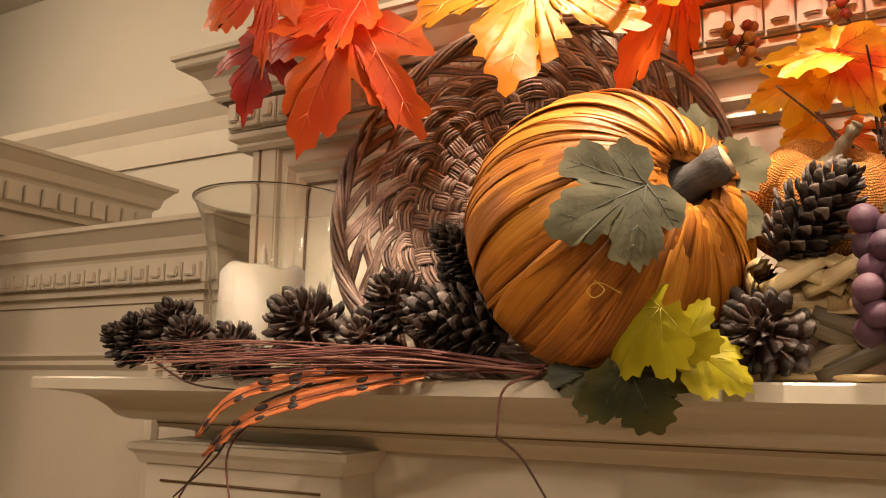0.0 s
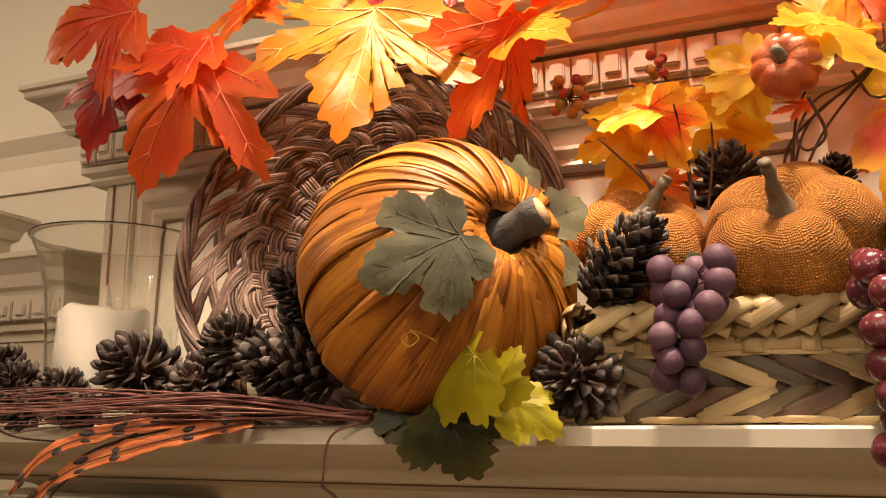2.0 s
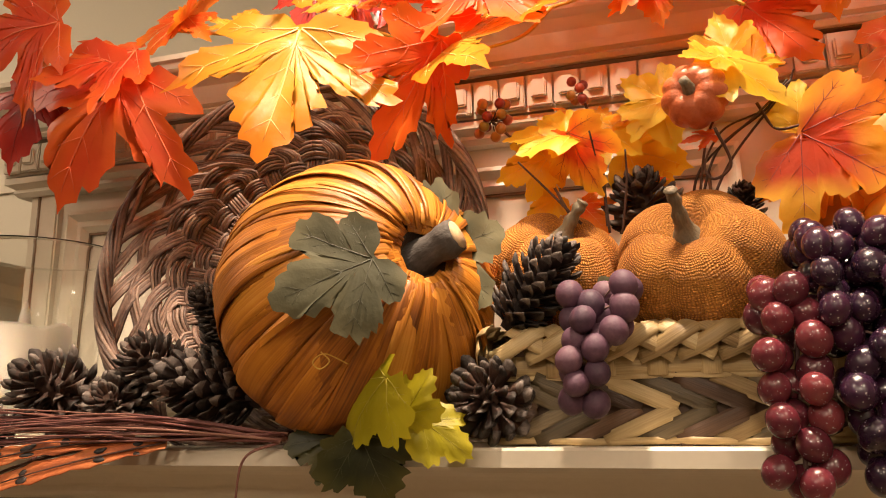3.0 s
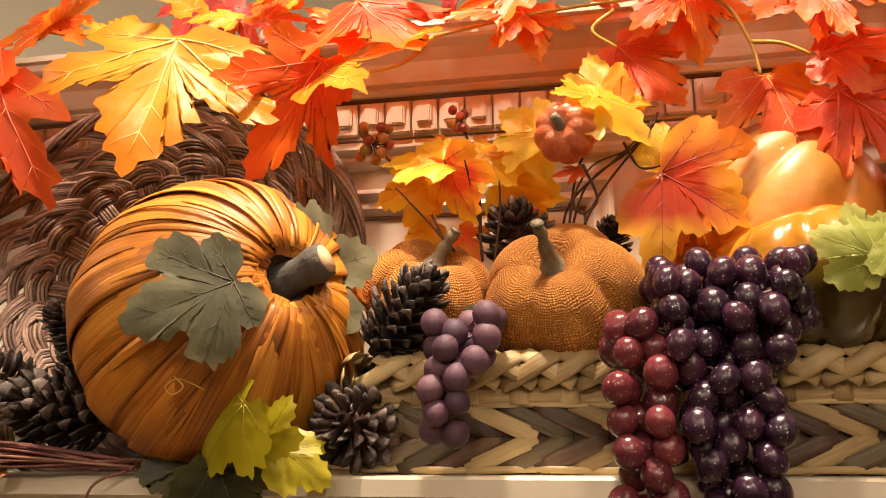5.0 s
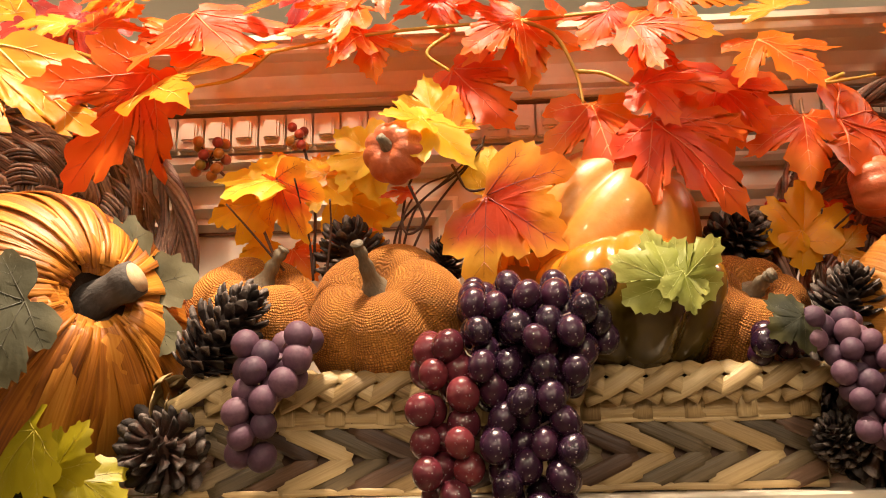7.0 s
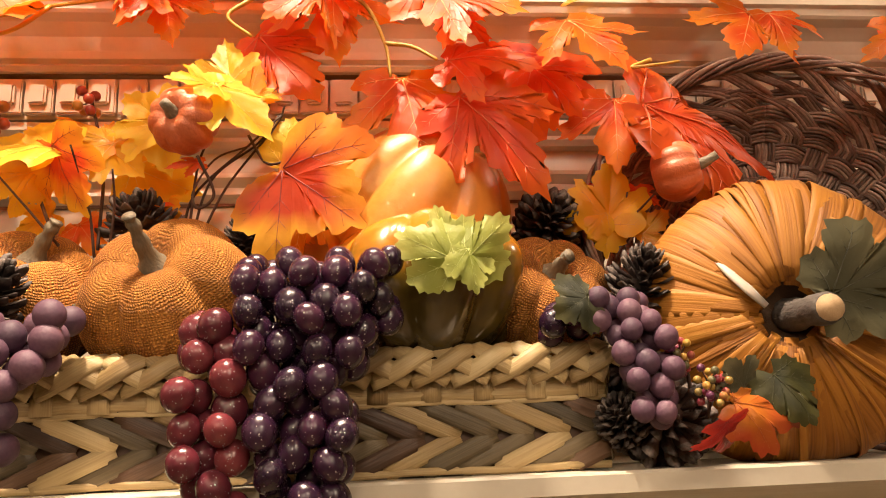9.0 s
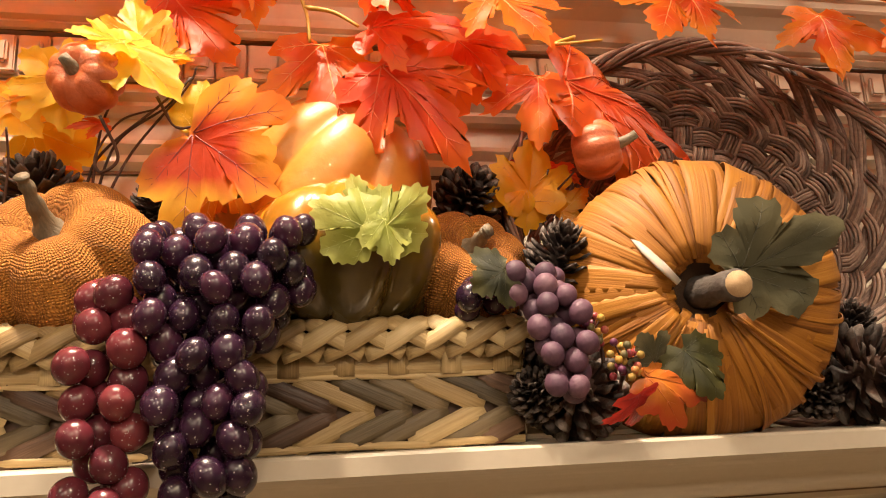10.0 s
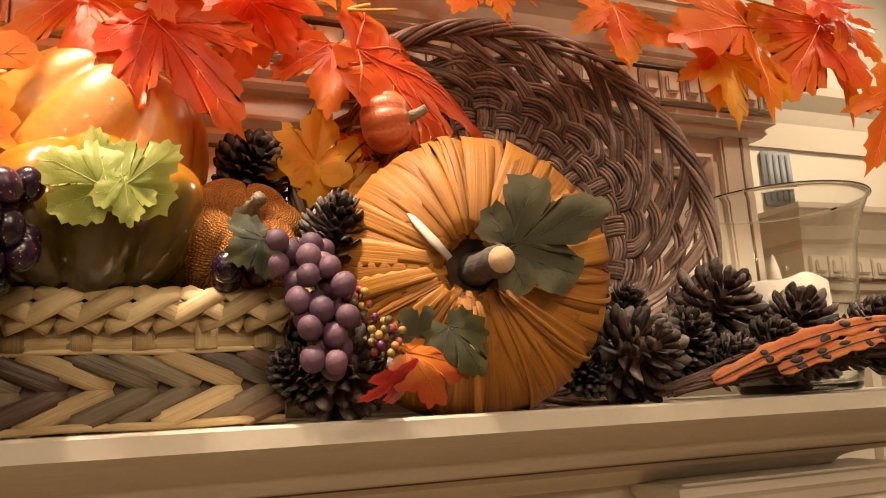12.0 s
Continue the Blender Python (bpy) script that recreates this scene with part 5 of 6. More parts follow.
put(open_cone, (0.231, 0.098, 1.490), (-0.1, -0.6, 0.75), 0.85, 0.6)
put(dark_cone, (0.290, 0.104, 1.488), (0.1, -0.5, 0.8), 0.62, 0.6)
put(open_cone, (0.494, 0.124, 1.488), (0.2, -0.6, 0.6), 0.70, 2.6)
put(dark_cone, (0.527, 0.048, 1.434), (0.1, -0.55, 0.8), 0.92, 0.3)
put(open_cone, (0.526, 0.036, 1.371), (0.05, -0.9, 0.2), 0.92, 1.1)
put(dark_cone, (0.508, 0.018, 1.368), (-0.4, -0.5, 0.4), 0.60, 1.1)
put(open_cone, (0.514, 0.060, 1.398), (0.1, -0.8, 0.3), 0.80, 2.0)
put(open_cone, (0.708, 0.044, 1.376), (0.15, -0.9, 0.2), 1.0, 2.1)
put(dark_cone, (0.722, 0.062, 1.392), (0.1, -0.5, 0.8), 0.80, 0.3)
put(open_cone, (0.800, 0.070, 1.400), (0.0, -0.8, 0.55), 1.05, 0.9)
put(long_cone, (0.745, 0.045, 1.372), (0.95, -0.2, 0.12), 0.80, 0.7)
put(dark_cone, (0.775, 0.035, 1.366), (0.3, -0.6, 0.4), 0.72, 2.7)
put(long_cone, (0.835, 0.025, 1.372), (0.9, -0.1, 0.18), 0.85, 1.7)
put(dark_cone, (0.905, 0.030, 1.368), (0.5, -0.4, 0.6), 0.85, 0.7)
put(long_cone, (0.800, 0.014, 1.369), (0.95, -0.05, 0.1), 0.7, 0.2)
put(dark_cone, (0.862, 0.012, 1.370), (0.6, -0.1, 0.75), 0.72, 1.3)
put(open_cone, (0.955, 0.045, 1.374), (0.2, -0.6, 0.7), 0.95, 0.1)
put(dark_cone, (0.760, 0.052, 1.376), (-0.1, -0.7, 0.5), 0.90, 1.9)
put(dark_cone, (0.808, 0.036, 1.370), (0.2, -0.6, 0.5), 0.85, 0.8)
put(open_cone, (0.868, 0.058, 1.382), (-0.2, -0.6, 0.7), 1.0, 2.3)
put(dark_cone, (0.930, 0.050, 1.376), (0.1, -0.5, 0.8), 0.95, 1.2)
put(dark_cone, (0.690, 0.050, 1.368), (-0.3, -0.7, 0.2), 0.70, 0.4)
put(open_cone, (-0.235, 0.018, 1.368), (-0.1, -0.8, 0.4), 0.66, 1.3)
put(open_cone, (-0.282, 0.016, 1.370), (0.2, -0.7, 0.5), 0.72, 0.2)
put(dark_cone, (-0.335, 0.022, 1.370), (0.0, -0.7, 0.6), 0.85, 2.9)

# dried grass bundles that fan out along the shelf, with spotted orange plumes
def grass_bundle(name, label, foot, heads, count, mat, seed):
    rnd = random.Random(seed)
    foot = Vector(foot)
    th = thing(name, label, "dried grass", Matrix.Translation(foot), "grass bundles")
    a, b = (Vector(h) - foot for h in heads)
    for i in range(count):
        k = rnd.random()
        e = a.lerp(b, k) * rnd.uniform(0.75, 1.12) + Vector((0, rnd.uniform(-0.012, 0.012), rnd.uniform(-0.006, 0.008)))
        s = Vector((rnd.uniform(-0.004, 0.004), rnd.uniform(-0.006, 0.006), rnd.uniform(0.001, 0.006)))
        m1 = e * 0.35 + Vector((0, rnd.uniform(-0.006, 0.004), rnd.uniform(0.002, 0.014)))
        m2 = e * 0.7 + Vector((0, rnd.uniform(-0.006, 0.004), rnd.uniform(0.0, 0.010)))
        bm = bmesh.new()
        tube(bm, curve_pts([s, m1, m2, e], 6), lambda t: 0.0011 * (1 - 0.6 * t), 4)
        part("grass_stem", bm, mat, th)
    return th


def plume(name, label, ctrl, width, group="spotted plumes", seed=1):
    rnd = random.Random(seed)
    pts = curve_pts(ctrl, 10)
    base = pts[0].copy()
    th = thing(name, label, "plume", Matrix.Translation(base), group)
    pts = [p - base for p in pts]
    w = lambda t: width * (0.25 + 0.75 * math.sin(math.pi * min(1, 0.12 + 0.9 * t)) ** 0.7) * (1 + 0.14 * math.sin(31 * t) + 0.12 * math.sin(67 * t + seed))
    part("vane", ribbon(pts, [(0, -0.9, 0.5)] * len(pts), w, 0.0006, -0.0014, 4), PLUME, th)
    bm = bmesh.new()
    tube(bm, [p + Vector((0, -0.0014, 0.0004)) for p in pts], lambda t: 0.0007 * (1 - 0.6 * t), 5)
    part("quill", bm, TWIG, th)
    for i in range(3, len(pts) - 2, 4):
        for sd in (-1, 1):
            if rnd.random() < 0.25:
                continue
            d = (pts[i + 1] - pts[i - 1]).normalized()
            side = d.cross(Vector((0, -0.9, 0.5)).normalized())
            c_ = pts[i] + side * sd * width * rnd.uniform(0.18, 0.34) + Vector((0, -0.0012, 0.0006))
            k, w_ = rnd.uniform(0.5, 1.3), rnd.uniform(0.0026, 0.0058)
            slant = side * rnd.uniform(-0.0012, 0.0012)
            q = [c_ - d * 0.0042 * k - slant, c_ - d * 0.0012 * k, c_ + d * 0.002 * k + slant, c_ + d * 0.0042 * k + slant]
            part("dark_spot", ribbon(q, [(0, -0.9, 0.5)] * 4, lambda t: w_ * (0.3 + math.sin(math.pi * t) * (0.8 + 0.3 * math.sin(9 * t))), 0.0004, 0.0002, 2), SEED, th)
    return th


grass_bundle("grass_bundle", "red-brown dried grass bundle lying along the shelf", (0.012, 0.000, 1.3525), ((-0.30, -0.018, 1.372), (-0.24, -0.05, 1.352)), 42, TWIG_RED, 3)
grass_bundle("grass_bundle", "dark dried grass bundle lying along the shelf", (0.715, 0.004, 1.3525), ((1.02, 0.0, 1.378), (1.0, 0.035, 1.402)), 56, TWIG, 4)
plume("spotted_plume", "orange and black spotted plume hanging off the shelf", [(-0.060, -0.012, 1.3535), (-0.115, -0.028, 1.342), (-0.170, -0.042, 1.325), (-0.207, -0.048, 1.298)], 0.013, seed=2)
plume("spotted_plume", "orange and black spotted plume hanging off the shelf", [(-0.085, -0.010, 1.3550), (-0.140, -0.030, 1.350), (-0.185, -0.046, 1.336), (-0.212, -0.050, 1.310)], 0.011, seed=3)
plume("spotted_plume", "orange plume with black spots lying on dried grass", [(0.745, -0.004, 1.361), (0.800, -0.008, 1.380), (0.860, -0.006, 1.392), (0.920, 0.0, 1.398)], 0.012, seed=4)
plume("spotted_plume", "orange plume with black spots lying on dried grass", [(0.790, -0.010, 1.365), (0.840, -0.012, 1.378), (0.890, -0.008, 1.386), (0.950, 0.0, 1.388)], 0.011, seed=5)
for ctrl, mt in (([(-0.10, -0.01, 1.352), (-0.17, -0.035, 1.335), (-0.215, -0.045, 1.29), (-0.235, -0.045, 1.262)], TWIG), ([(-0.13, -0.012, 1.352), (-0.18, -0.04, 1.325), (-0.20, -0.045, 1.30), (-0.235, -0.045, 1.27)], TWIG),
                 ([(-0.15, -0.02, 1.345), (-0.19, -0.04, 1.31), (-0.185, -0.045, 1.27)], TWIG_RED), ([(0.012, -0.004, 1.352), (-0.006, -0.012, 1.345), (-0.010, -0.014, 1.318)], TWIG_RED),
                 ([(-0.010, -0.014, 1.318), (0.008, -0.02, 1.305), (0.026, -0.024, 1.280)], TWIG), ([(-0.30, -0.01, 1.36), (-0.24, -0.03, 1.345), (-0.19, -0.03, 1.344)], TWIG)):
    wire("dry_stalk", "thin dry stalk hanging over the shelf edge", ctrl, 0.0009, mt, "stalk", "dry stalks")
# curled tendrils on the pumpkin
bm = bmesh.new()
tube(bm, curve_pts([(0.075, -0.046, 1.395), (0.066, -0.056, 1.400), (0.060, -0.058, 1.396), (0.064, -0.058, 1.392), (0.069, -0.057, 1.396), (0.064, -0.057, 1.401)], 8), 0.0004, 4)
tagged(part("tendril", bm, VINE), "thin curled tendril on the orange pumpkin", "tendril")

# ---- leaves ----
leaf("red", (-0.212, 0.020, 1.682), (-0.299, 0.000, 1.652), "hanging from the garland", broad=1.3)
leaf("red", (-0.149, 0.040, 1.651), (-0.216, 0.000, 1.627), "hanging from the garland", face=(0.1, -1, 0.7), broad=1.3)
leaf("red", (-0.143, 0.027, 1.630), (-0.204, 0.014, 1.524), "hanging from the garland", face=(0.1, -1, 0.2), broad=1.28)
leaf("dark", (-0.269, 0.070, 1.655), (-0.297, 0.050, 1.580), "hanging from the garland", broad=1.25)
leaf("orange", (-0.120, 0.060, 1.691), (-0.136, 0.030, 1.640), "hanging from the garland", face=(0, -1, 0.9))
leaf("gold", (0.010, 0.010, 1.632), (0.003, -0.035, 1.529), "hanging from the garland", face=(0.2, -0.9, 0.38))
leaf("gold", (0.021, 0.070, 1.679), (-0.018, 0.060, 1.685), "hanging from the garland", face=(0, -1, 0.9))
leaf("red", (0.101, 0.036, 1.620), (0.060, 0.026, 1.527), "hanging from the garland", face=(0.85, -0.5, -0.1), broad=0.85)
leaf("gold", (0.093, 0.050, 1.620), (0.183, 0.030, 1.646), "hanging from the garland", face=(0.2, -0.8, 0.8))
leaf("orange", (0.126, 0.060, 1.649), (0.083, 0.050, 1.680), "hanging from the garland", face=(0, -0.8, 0.8))
leaf("red", (0.121, 0.060, 1.674), (0.175, 0.020, 1.618), "hanging from the garland", face=(0, -0.8, 0.8))
leaf("orange", (0.241, 0.050, 1.648), (0.191, 0.020, 1.641), "hanging from the garland", face=(0, -0.9, 0.5), broad=0.9)
leaf("orange", (0.243, 0.060, 1.657), (0.250, 0.050, 1.616), "hanging from the garland")
leaf("red", (0.291, 0.070, 1.691), (0.299, 0.050, 1.647), "hanging from the garland", face=(0, -0.8, 0.6))
leaf("orange", (0.349, 0.050, 1.655), (0.309, 0.030, 1.625), "hanging from the garland")
leaf("orange", (0.349, 0.060, 1.661), (0.354, 0.050, 1.604), "hanging from the garland")
leaf("red", (0.302, 0.070, 1.628), (0.342, 0.050, 1.577), "hanging from the garland")
leaf("orange", (0.417, 0.030, 1.634), (0.469, 0.010, 1.621), "hanging from the garland", face=(0, -0.9, 0.6))
leaf("red", (0.429, 0.050, 1.639), (0.420, 0.030, 1.606), "hanging from the garland", face=(0, -0.9, -0.2))
leaf("orange", (0.394, 0.062, 1.597), (0.406, 0.038, 1.525), "hanging from the garland", face=(0, -0.95, 0.3), broad=0.95)
leaf("red", (0.422, 0.044, 1.600), (0.477, 0.018, 1.588), "hanging from the garland", face=(0, -0.9, 0.4), broad=0.8)
leaf("red", (0.428, 0.038, 1.574), (0.479, 0.022, 1.506), "hanging from the garland", face=(-0.1, -1, 0.2), broad=0.9)
leaf("red", (0.424, 0.050, 1.572), (0.423, 0.036, 1.516), "hanging from the garland", broad=0.8)
leaf("red", (0.484, 0.080, 1.614), (0.515, 0.070, 1.575), "hanging from the garland")
leaf("orange", (0.499, 0.040, 1.626), (0.528, 0.010, 1.585), "hanging from the garland", face=(0, -0.9, 0.6))
leaf("orange", (0.541, 0.084, 1.592), (0.533, 0.068, 1.533), "hanging from the garland", face=(-0.1, -1, 0.2), broad=1.0)
leaf("red", (0.496, 0.090, 1.628), (0.478, 0.076, 1.556), "hanging from the garland")
leaf("red", (0.552, 0.050, 1.577), (0.699, 0.110, 1.536), "hanging from the garland", face=(0.4, -0.9, 0.4), broad=0.56)
leaf("orange", (0.629, 0.050, 1.639), (0.606, 0.030, 1.596), "hanging from the garland")
leaf("orange", (0.641, 0.050, 1.638), (0.643, 0.030, 1.600), "hanging from the garland")
leaf("orange", (0.739, 0.050, 1.630), (0.740, 0.030, 1.578), "hanging from the garland")
leaf("orange", (0.871, 0.055, 1.636), (0.772, 0.030, 1.602), "hanging from the garland", face=(0, -1, 0.4))
leaf("orange", (0.938, 0.050, 1.643), (0.877, 0.040, 1.571), "hanging from the garland")
leaf("orange", (0.959, 0.050, 1.656), (0.989, 0.030, 1.611), "hanging from the garland", face=(0, -1, 0.4))
leaf("orange", (0.734, 0.060, 1.633), (0.792, 0.040, 1.602), "hanging from the garland", face=(0, -0.9, 0.6))
leaf("gold", (0.829, 0.050, 1.606), (0.889, 0.030, 1.571), "hanging from the garland")
leaf("orange", (0.827, 0.050, 1.607), (0.830, 0.050, 1.559), "hanging from the garland")
leaf("red", (0.936, 0.050, 1.664), (0.970, 0.020, 1.651), "hanging from the garland", face=(0, -0.9, 0.6))
leaf("red", (0.922, 0.060, 1.648), (0.958, 0.020, 1.581), "hanging from the garland")
leaf("orange", (0.988, 0.030, 1.589), (0.954, 0.030, 1.513), "hanging from the garland", broad=0.7)
leaf("dark", (0.034, 0.120, 1.717), (-0.007, 0.110, 1.696), "hanging from the garland", face=(0, -0.8, 0.4))
leaf("dark", (-0.019, 0.090, 1.712), (-0.036, 0.080, 1.671), "hanging from the garland")
leaf("dark", (0.188, 0.110, 1.732), (0.226, 0.100, 1.691), "hanging from the garland")
leaf("orange", (-0.288, 0.066, 1.672), (-0.250, 0.078, 1.696), "lying on top of the garland", face=(0.03, -0.6, 0.8))
leaf("orange", (-0.213, 0.068, 1.663), (-0.261, 0.063, 1.680), "lying on top of the garland", face=(-0.20, -0.6, 0.8))
leaf("red", (-0.180, 0.077, 1.656), (-0.211, 0.058, 1.687), "lying on top of the garland", face=(-0.14, -0.6, 0.8))
leaf("orange", (-0.123, 0.061, 1.681), (-0.087, 0.038, 1.716), "lying on top of the garland", face=(-0.25, -0.6, 0.8))
leaf("gold", (-0.067, 0.049, 1.664), (-0.066, 0.074, 1.700), "lying on top of the garland", face=(0.27, -0.6, 0.8))
leaf("gold", (0.009, 0.030, 1.665), (-0.005, 0.007, 1.701), "lying on top of the garland", face=(0.16, -0.6, 0.8))
leaf("orange", (0.047, 0.060, 1.670), (0.073, 0.081, 1.703), "lying on top of the garland", face=(0.19, -0.6, 0.8))
leaf("red", (0.088, 0.053, 1.690), (0.034, 0.050, 1.705), "lying on top of the garland", face=(0.12, -0.6, 0.8))
leaf("orange", (0.180, 0.040, 1.669), (0.196, 0.066, 1.707), "lying on top of the garland", face=(-0.13, -0.6, 0.8))
leaf("orange", (0.212, 0.059, 1.677), (0.228, 0.083, 1.713), "lying on top of the garland", face=(0.20, -0.6, 0.8))
leaf("orange", (0.261, 0.059, 1.685), (0.304, 0.080, 1.718), "lying on top of the garland", face=(-0.13, -0.6, 0.8))
leaf("red", (0.307, 0.065, 1.686), (0.360, 0.057, 1.706), "lying on top of the garland", face=(0.28, -0.6, 0.8))
leaf("red", (0.373, 0.046, 1.660), (0.339, 0.022, 1.696), "lying on top of the garland", face=(0.22, -0.6, 0.8))
leaf("red", (0.427, 0.040, 1.671), (0.460, 0.059, 1.702), "lying on top of the garland", face=(0.28, -0.6, 0.8))
leaf("orange", (0.493, 0.048, 1.671), (0.455, 0.070, 1.704), "lying on top of the garland", face=(0.30, -0.6, 0.8))
leaf("gold", (0.529, 0.079, 1.670), (0.541, 0.101, 1.704), "lying on top of the garland", face=(-0.27, -0.6, 0.8))
leaf("orange", (0.604, 0.079, 1.676), (0.552, 0.071, 1.696), "lying on top of the garland", face=(-0.11, -0.6, 0.8))
leaf("red", (0.640, 0.056, 1.682), (0.590, 0.073, 1.710), "lying on top of the garland", face=(-0.01, -0.6, 0.8))
leaf("orange", (0.708, 0.055, 1.663), (0.656, 0.064, 1.684), "lying on top of the garland", face=(-0.04, -0.6, 0.8))
leaf("orange", (0.765, 0.032, 1.664), (0.767, 0.056, 1.700), "lying on top of the garland", face=(-0.16, -0.6, 0.8))
leaf("orange", (0.806, 0.033, 1.687), (0.751, 0.021, 1.711), "lying on top of the garland", face=(-0.06, -0.6, 0.8))
leaf("red", (0.875, 0.035, 1.662), (0.916, 0.014, 1.695), "lying on top of the garland", face=(0.25, -0.6, 0.8))
leaf("orange", (0.922, 0.054, 1.687), (0.902, 0.077, 1.722), "lying on top of the garland", face=(-0.17, -0.6, 0.8))
leaf("orange", (0.238, 0.046, 1.668), (0.186, 0.040, 1.652), "lying on top of the garland", face=(0, -0.8, 0.6))
leaf("orange", (0.255, 0.052, 1.690), (0.222, 0.046, 1.664), "lying on top of the garland", face=(0, -0.8, 0.5))
leaf("gold", (0.090, 0.040, 1.690), (0.048, 0.034, 1.672), "lying on top of the garland", face=(-0.1, -0.8, 0.5))
leaf("dark", (0.020, 0.090, 1.700), (-0.012, 0.080, 1.664), "lying on top of the garland")
leaf("red", (0.410, 0.050, 1.660), (0.386, 0.040, 1.626), "hanging from the garland", face=(-0.1, -0.9, 0.4))
leaf("orange", (0.440, 0.040, 1.662), (0.492, 0.028, 1.652), "lying on top of the garland", face=(0, -0.8, 0.6))
leaf("flame", (0.185, 0.050, 1.547), (0.203, 0.058, 1.503), "on a pick behind the pumpkins", face=(-0.6, -0.75, 0.2), broad=0.85)
leaf("yellow", (0.188, 0.054, 1.546), (0.138, 0.064, 1.555), "on a pick behind the pumpkins", face=(-0.2, -0.7, 0.7), broad=0.8)
leaf("yellow", (0.186, 0.056, 1.545), (0.163, 0.062, 1.568), "on a pick behind the pumpkins", face=(-0.2, -0.8, 0.5), broad=0.8)
leaf("amber", (0.168, 0.075, 1.541), (0.128, 0.078, 1.530), "on a pick behind the pumpkins", broad=0.85)
leaf("gold", (0.212, 0.076, 1.557), (0.170, 0.085, 1.585), "on a pick behind the pumpkins", face=(0.1, -0.8, 0.6), broad=0.75)
leaf("yellow", (0.206, 0.078, 1.556), (0.232, 0.074, 1.538), "on a pick behind the pumpkins", face=(0, -0.9, 0.4), broad=1.0)
leaf("yellow", (0.220, 0.092, 1.546), (0.264, 0.090, 1.532), "on a pick behind the pumpkins", broad=1.1)
leaf("amber", (0.225, 0.096, 1.530), (0.252, 0.094, 1.508), "on a pick behind the pumpkins", broad=0.9)
leaf("red", (0.214, 0.094, 1.519), (0.247, 0.088, 1.525), "on a pick behind the pumpkins", face=(0, -0.6, 0.8), broad=0.7)
leaf("amber", (0.170, 0.096, 1.518), (0.146, 0.095, 1.503), "on a pick behind the pumpkins", broad=0.8)
leaf("orange", (0.186, 0.098, 1.512), (0.205, 0.094, 1.488), "on a pick behind the pumpkins", broad=1.1)
leaf("yellow", (0.248, 0.056, 1.562), (0.220, 0.058, 1.588), "on a pick behind the pumpkins", broad=0.85)
leaf("yellow", (0.243, 0.058, 1.566), (0.252, 0.055, 1.530), "on a pick behind the pumpkins", broad=0.9)
leaf("yellow", (0.284, 0.034, 1.576), (0.257, 0.018, 1.577), "on a pick behind the pumpkins", face=(0, -0.8, 0.6), broad=0.9)
leaf("yellow", (0.280, 0.038, 1.578), (0.318, 0.028, 1.547), "on a pick behind the pumpkins", face=(0.1, -0.8, 0.6), broad=0.8)
leaf("yellow", (0.288, 0.050, 1.586), (0.282, 0.050, 1.622), "on a pick behind the pumpkins", broad=0.75)
leaf("gold", (0.298, 0.046, 1.568), (0.306, 0.046, 1.600), "on a pick behind the pumpkins", broad=0.9)
leaf("red", (0.274, 0.044, 1.533), (0.254, 0.036, 1.528), "on a pick behind the pumpkins", broad=0.5)
leaf("flame", (0.321, 0.036, 1.526), (0.369, 0.030, 1.489), "on a pick behind the pumpkins", face=(-0.1, -1, 0.1), broad=1.15)
leaf("yellow", (0.322, 0.050, 1.530), (0.356, 0.050, 1.556), "on a pick behind the pumpkins", broad=0.9)
leaf("gold", (0.322, 0.058, 1.508), (0.316, 0.058, 1.472), "on a pick behind the pumpkins", broad=0.9)
leaf("gold", (0.334, 0.054, 1.510), (0.362, 0.050, 1.480), "on a pick behind the pumpkins")
leaf("amber", (0.526, 0.076, 1.500), (0.533, 0.078, 1.549), "on a pick beside the tray", broad=0.72)
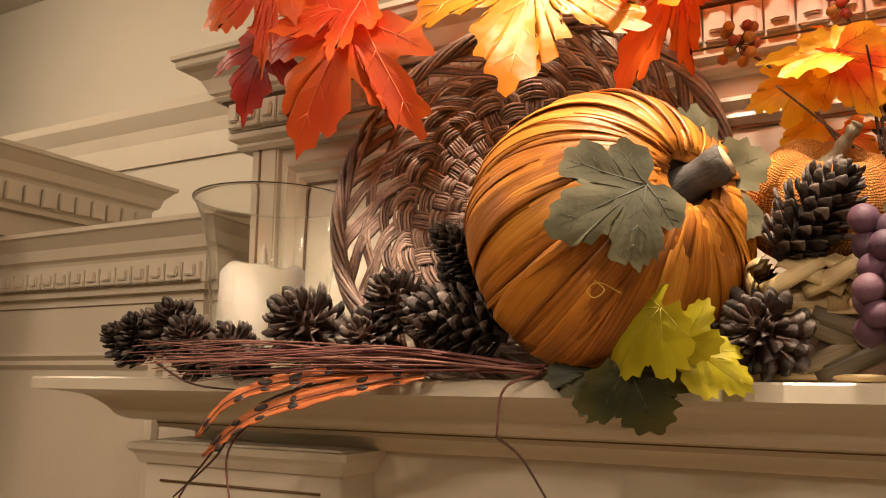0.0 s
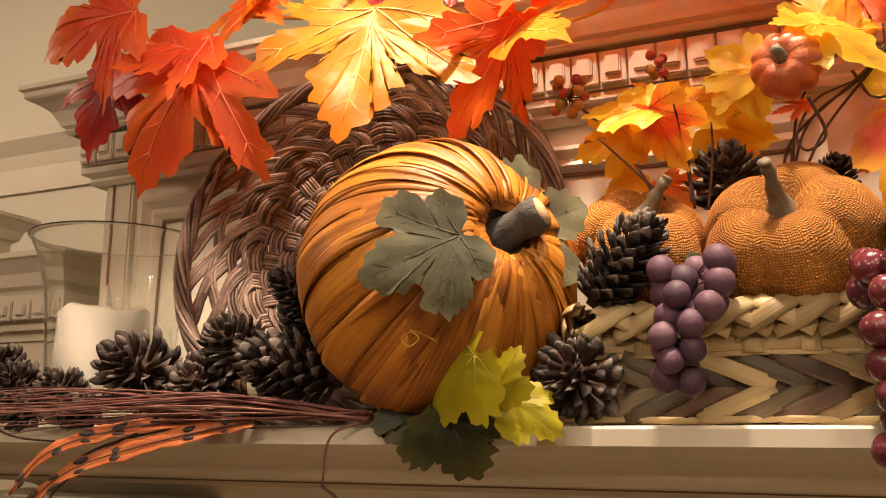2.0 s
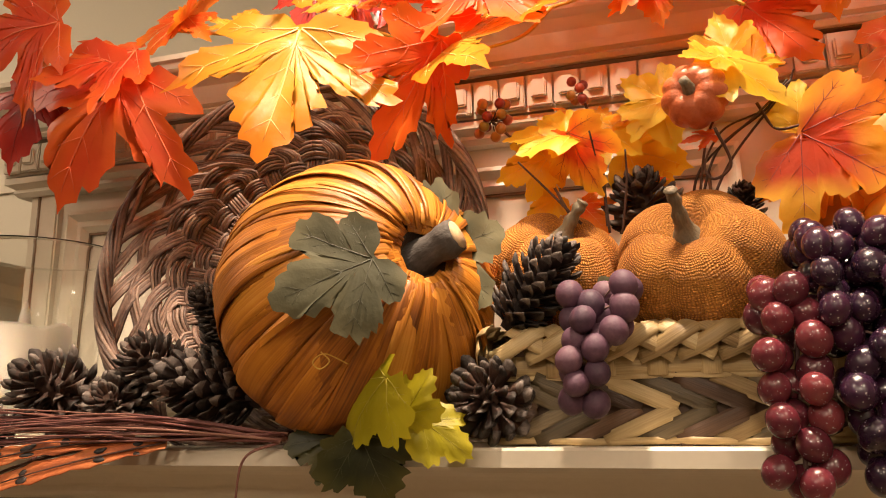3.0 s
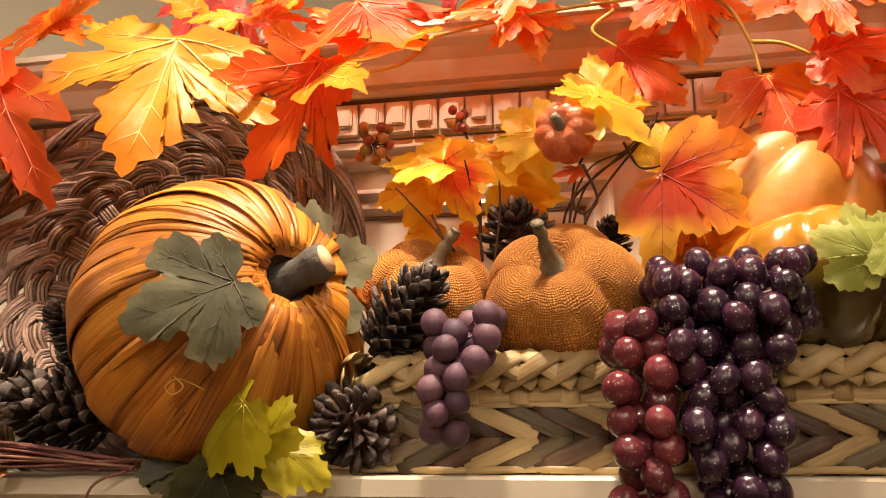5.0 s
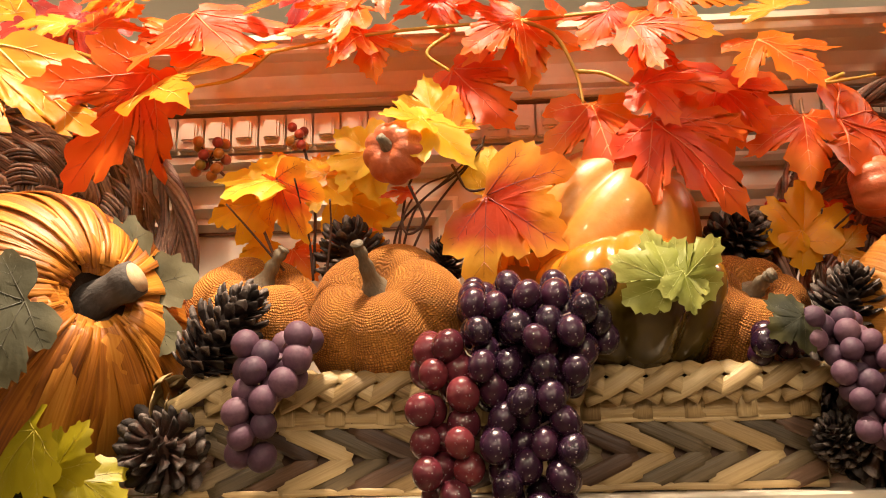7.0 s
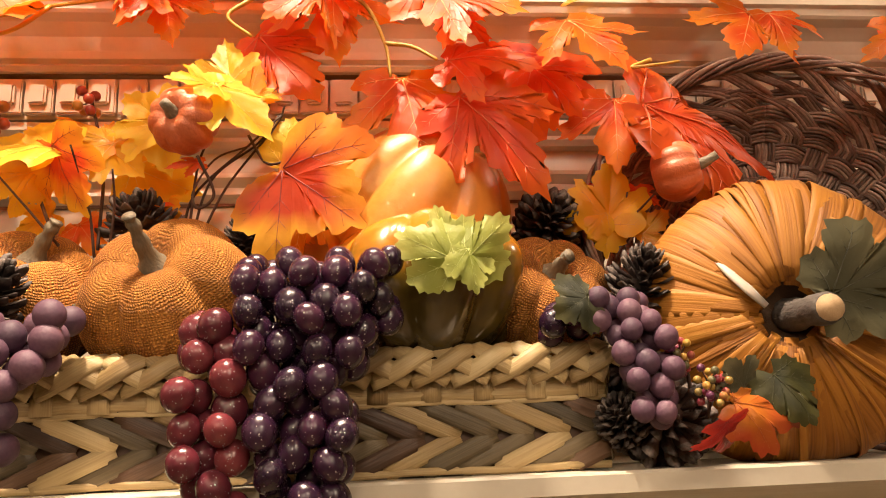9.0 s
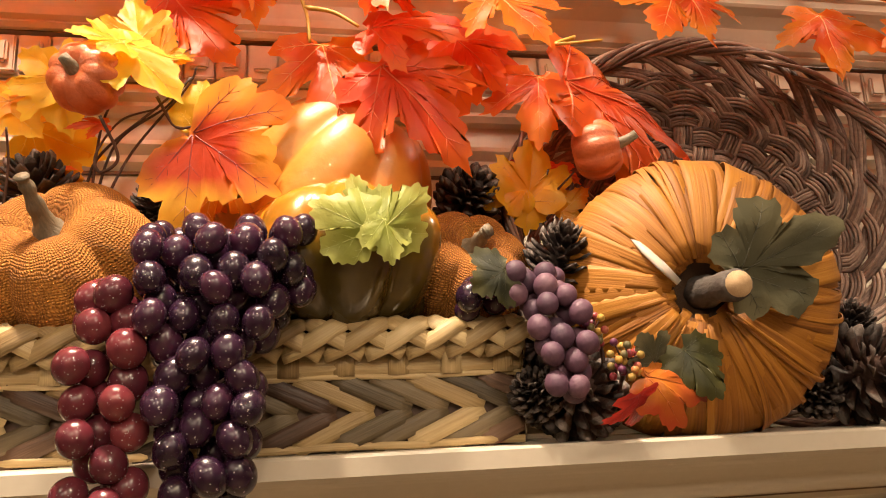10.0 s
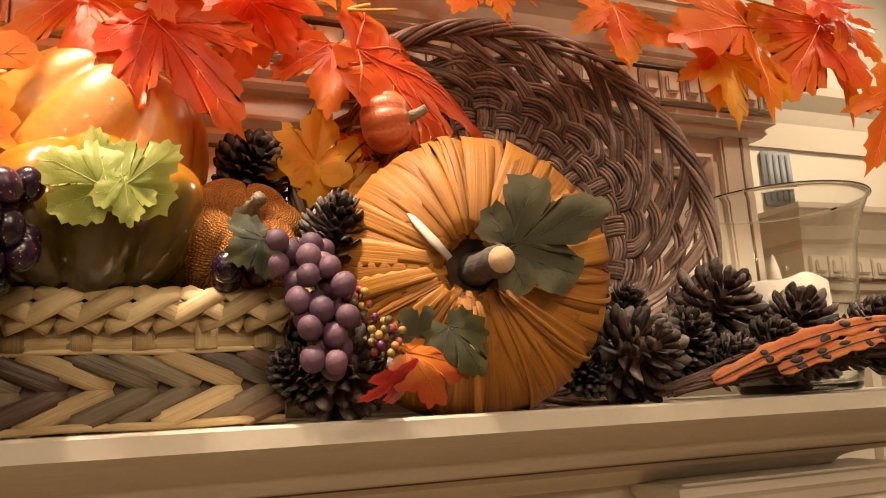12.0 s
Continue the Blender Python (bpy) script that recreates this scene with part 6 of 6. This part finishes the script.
leaf("amber", (0.525, 0.078, 1.507), (0.497, 0.072, 1.505), "on a pick beside the tray", broad=0.8)
leaf("amber", (0.527, 0.078, 1.512), (0.523, 0.074, 1.478), "on a pick beside the tray")
leaf("gold", (0.587, 0.080, 1.540), (0.581, 0.075, 1.560), "on a pick beside the tray")
leaf("gold", (0.590, 0.080, 1.524), (0.606, 0.070, 1.527), "on a pick beside the tray")
leaf("red", (0.552, 0.090, 1.530), (0.550, 0.085, 1.507), "on a pick beside the tray")
leaf("gold", (0.547, 0.080, 1.492), (0.568, 0.075, 1.510), "on a pick beside the tray")
leaf("dark", (0.510, 0.090, 1.526), (0.530, 0.090, 1.514), "on a pick beside the tray")
leaf("mustard", (0.093, -0.035, 1.388), (0.056, -0.020, 1.349), "draped over the shelf edge", face=(-0.2, -1, 0.3), broad=0.72)
leaf("mustard", (0.100, -0.028, 1.368), (0.118, -0.030, 1.395), "draped over the shelf edge", face=(0.1, -1, 0.2), broad=0.75)
leaf("mustard", (0.107, -0.020, 1.365), (0.138, -0.014, 1.344), "draped over the shelf edge", face=(0.1, -0.9, 0.5), broad=0.7)
leaf("olive", (0.070, -0.015, 1.358), (0.086, -0.012, 1.317), "draped over the shelf edge")
leaf("olive", (0.053, 0.000, 1.356), (0.015, -0.012, 1.351), "draped over the shelf edge", face=(0, -0.9, 0.4), broad=0.9)
leaf("rust", (0.547, -0.024, 1.381), (0.590, -0.022, 1.372), "in front of the pumpkin", face=(0, -1, 0.25), broad=0.66)
leaf("dark", (0.540, -0.030, 1.372), (0.546, -0.014, 1.353), "in front of the pumpkin")
leaf("olive", (0.571, -0.022, 1.394), (0.589, -0.026, 1.366), "in front of the pumpkin", broad=0.85)
leaf("sage", (0.556, -0.020, 1.388), (0.546, -0.025, 1.402), "in front of the pumpkin")
leaf("olive", (0.483, -0.010, 1.438), (0.464, -0.010, 1.427), "on the grape bunch")
leaf("sage", (0.210, 0.030, 1.437), (0.202, 0.030, 1.447), "beside the grapes")
leaf("olive", (0.192, 0.020, 1.410), (0.205, 0.020, 1.395), "beside the grapes")
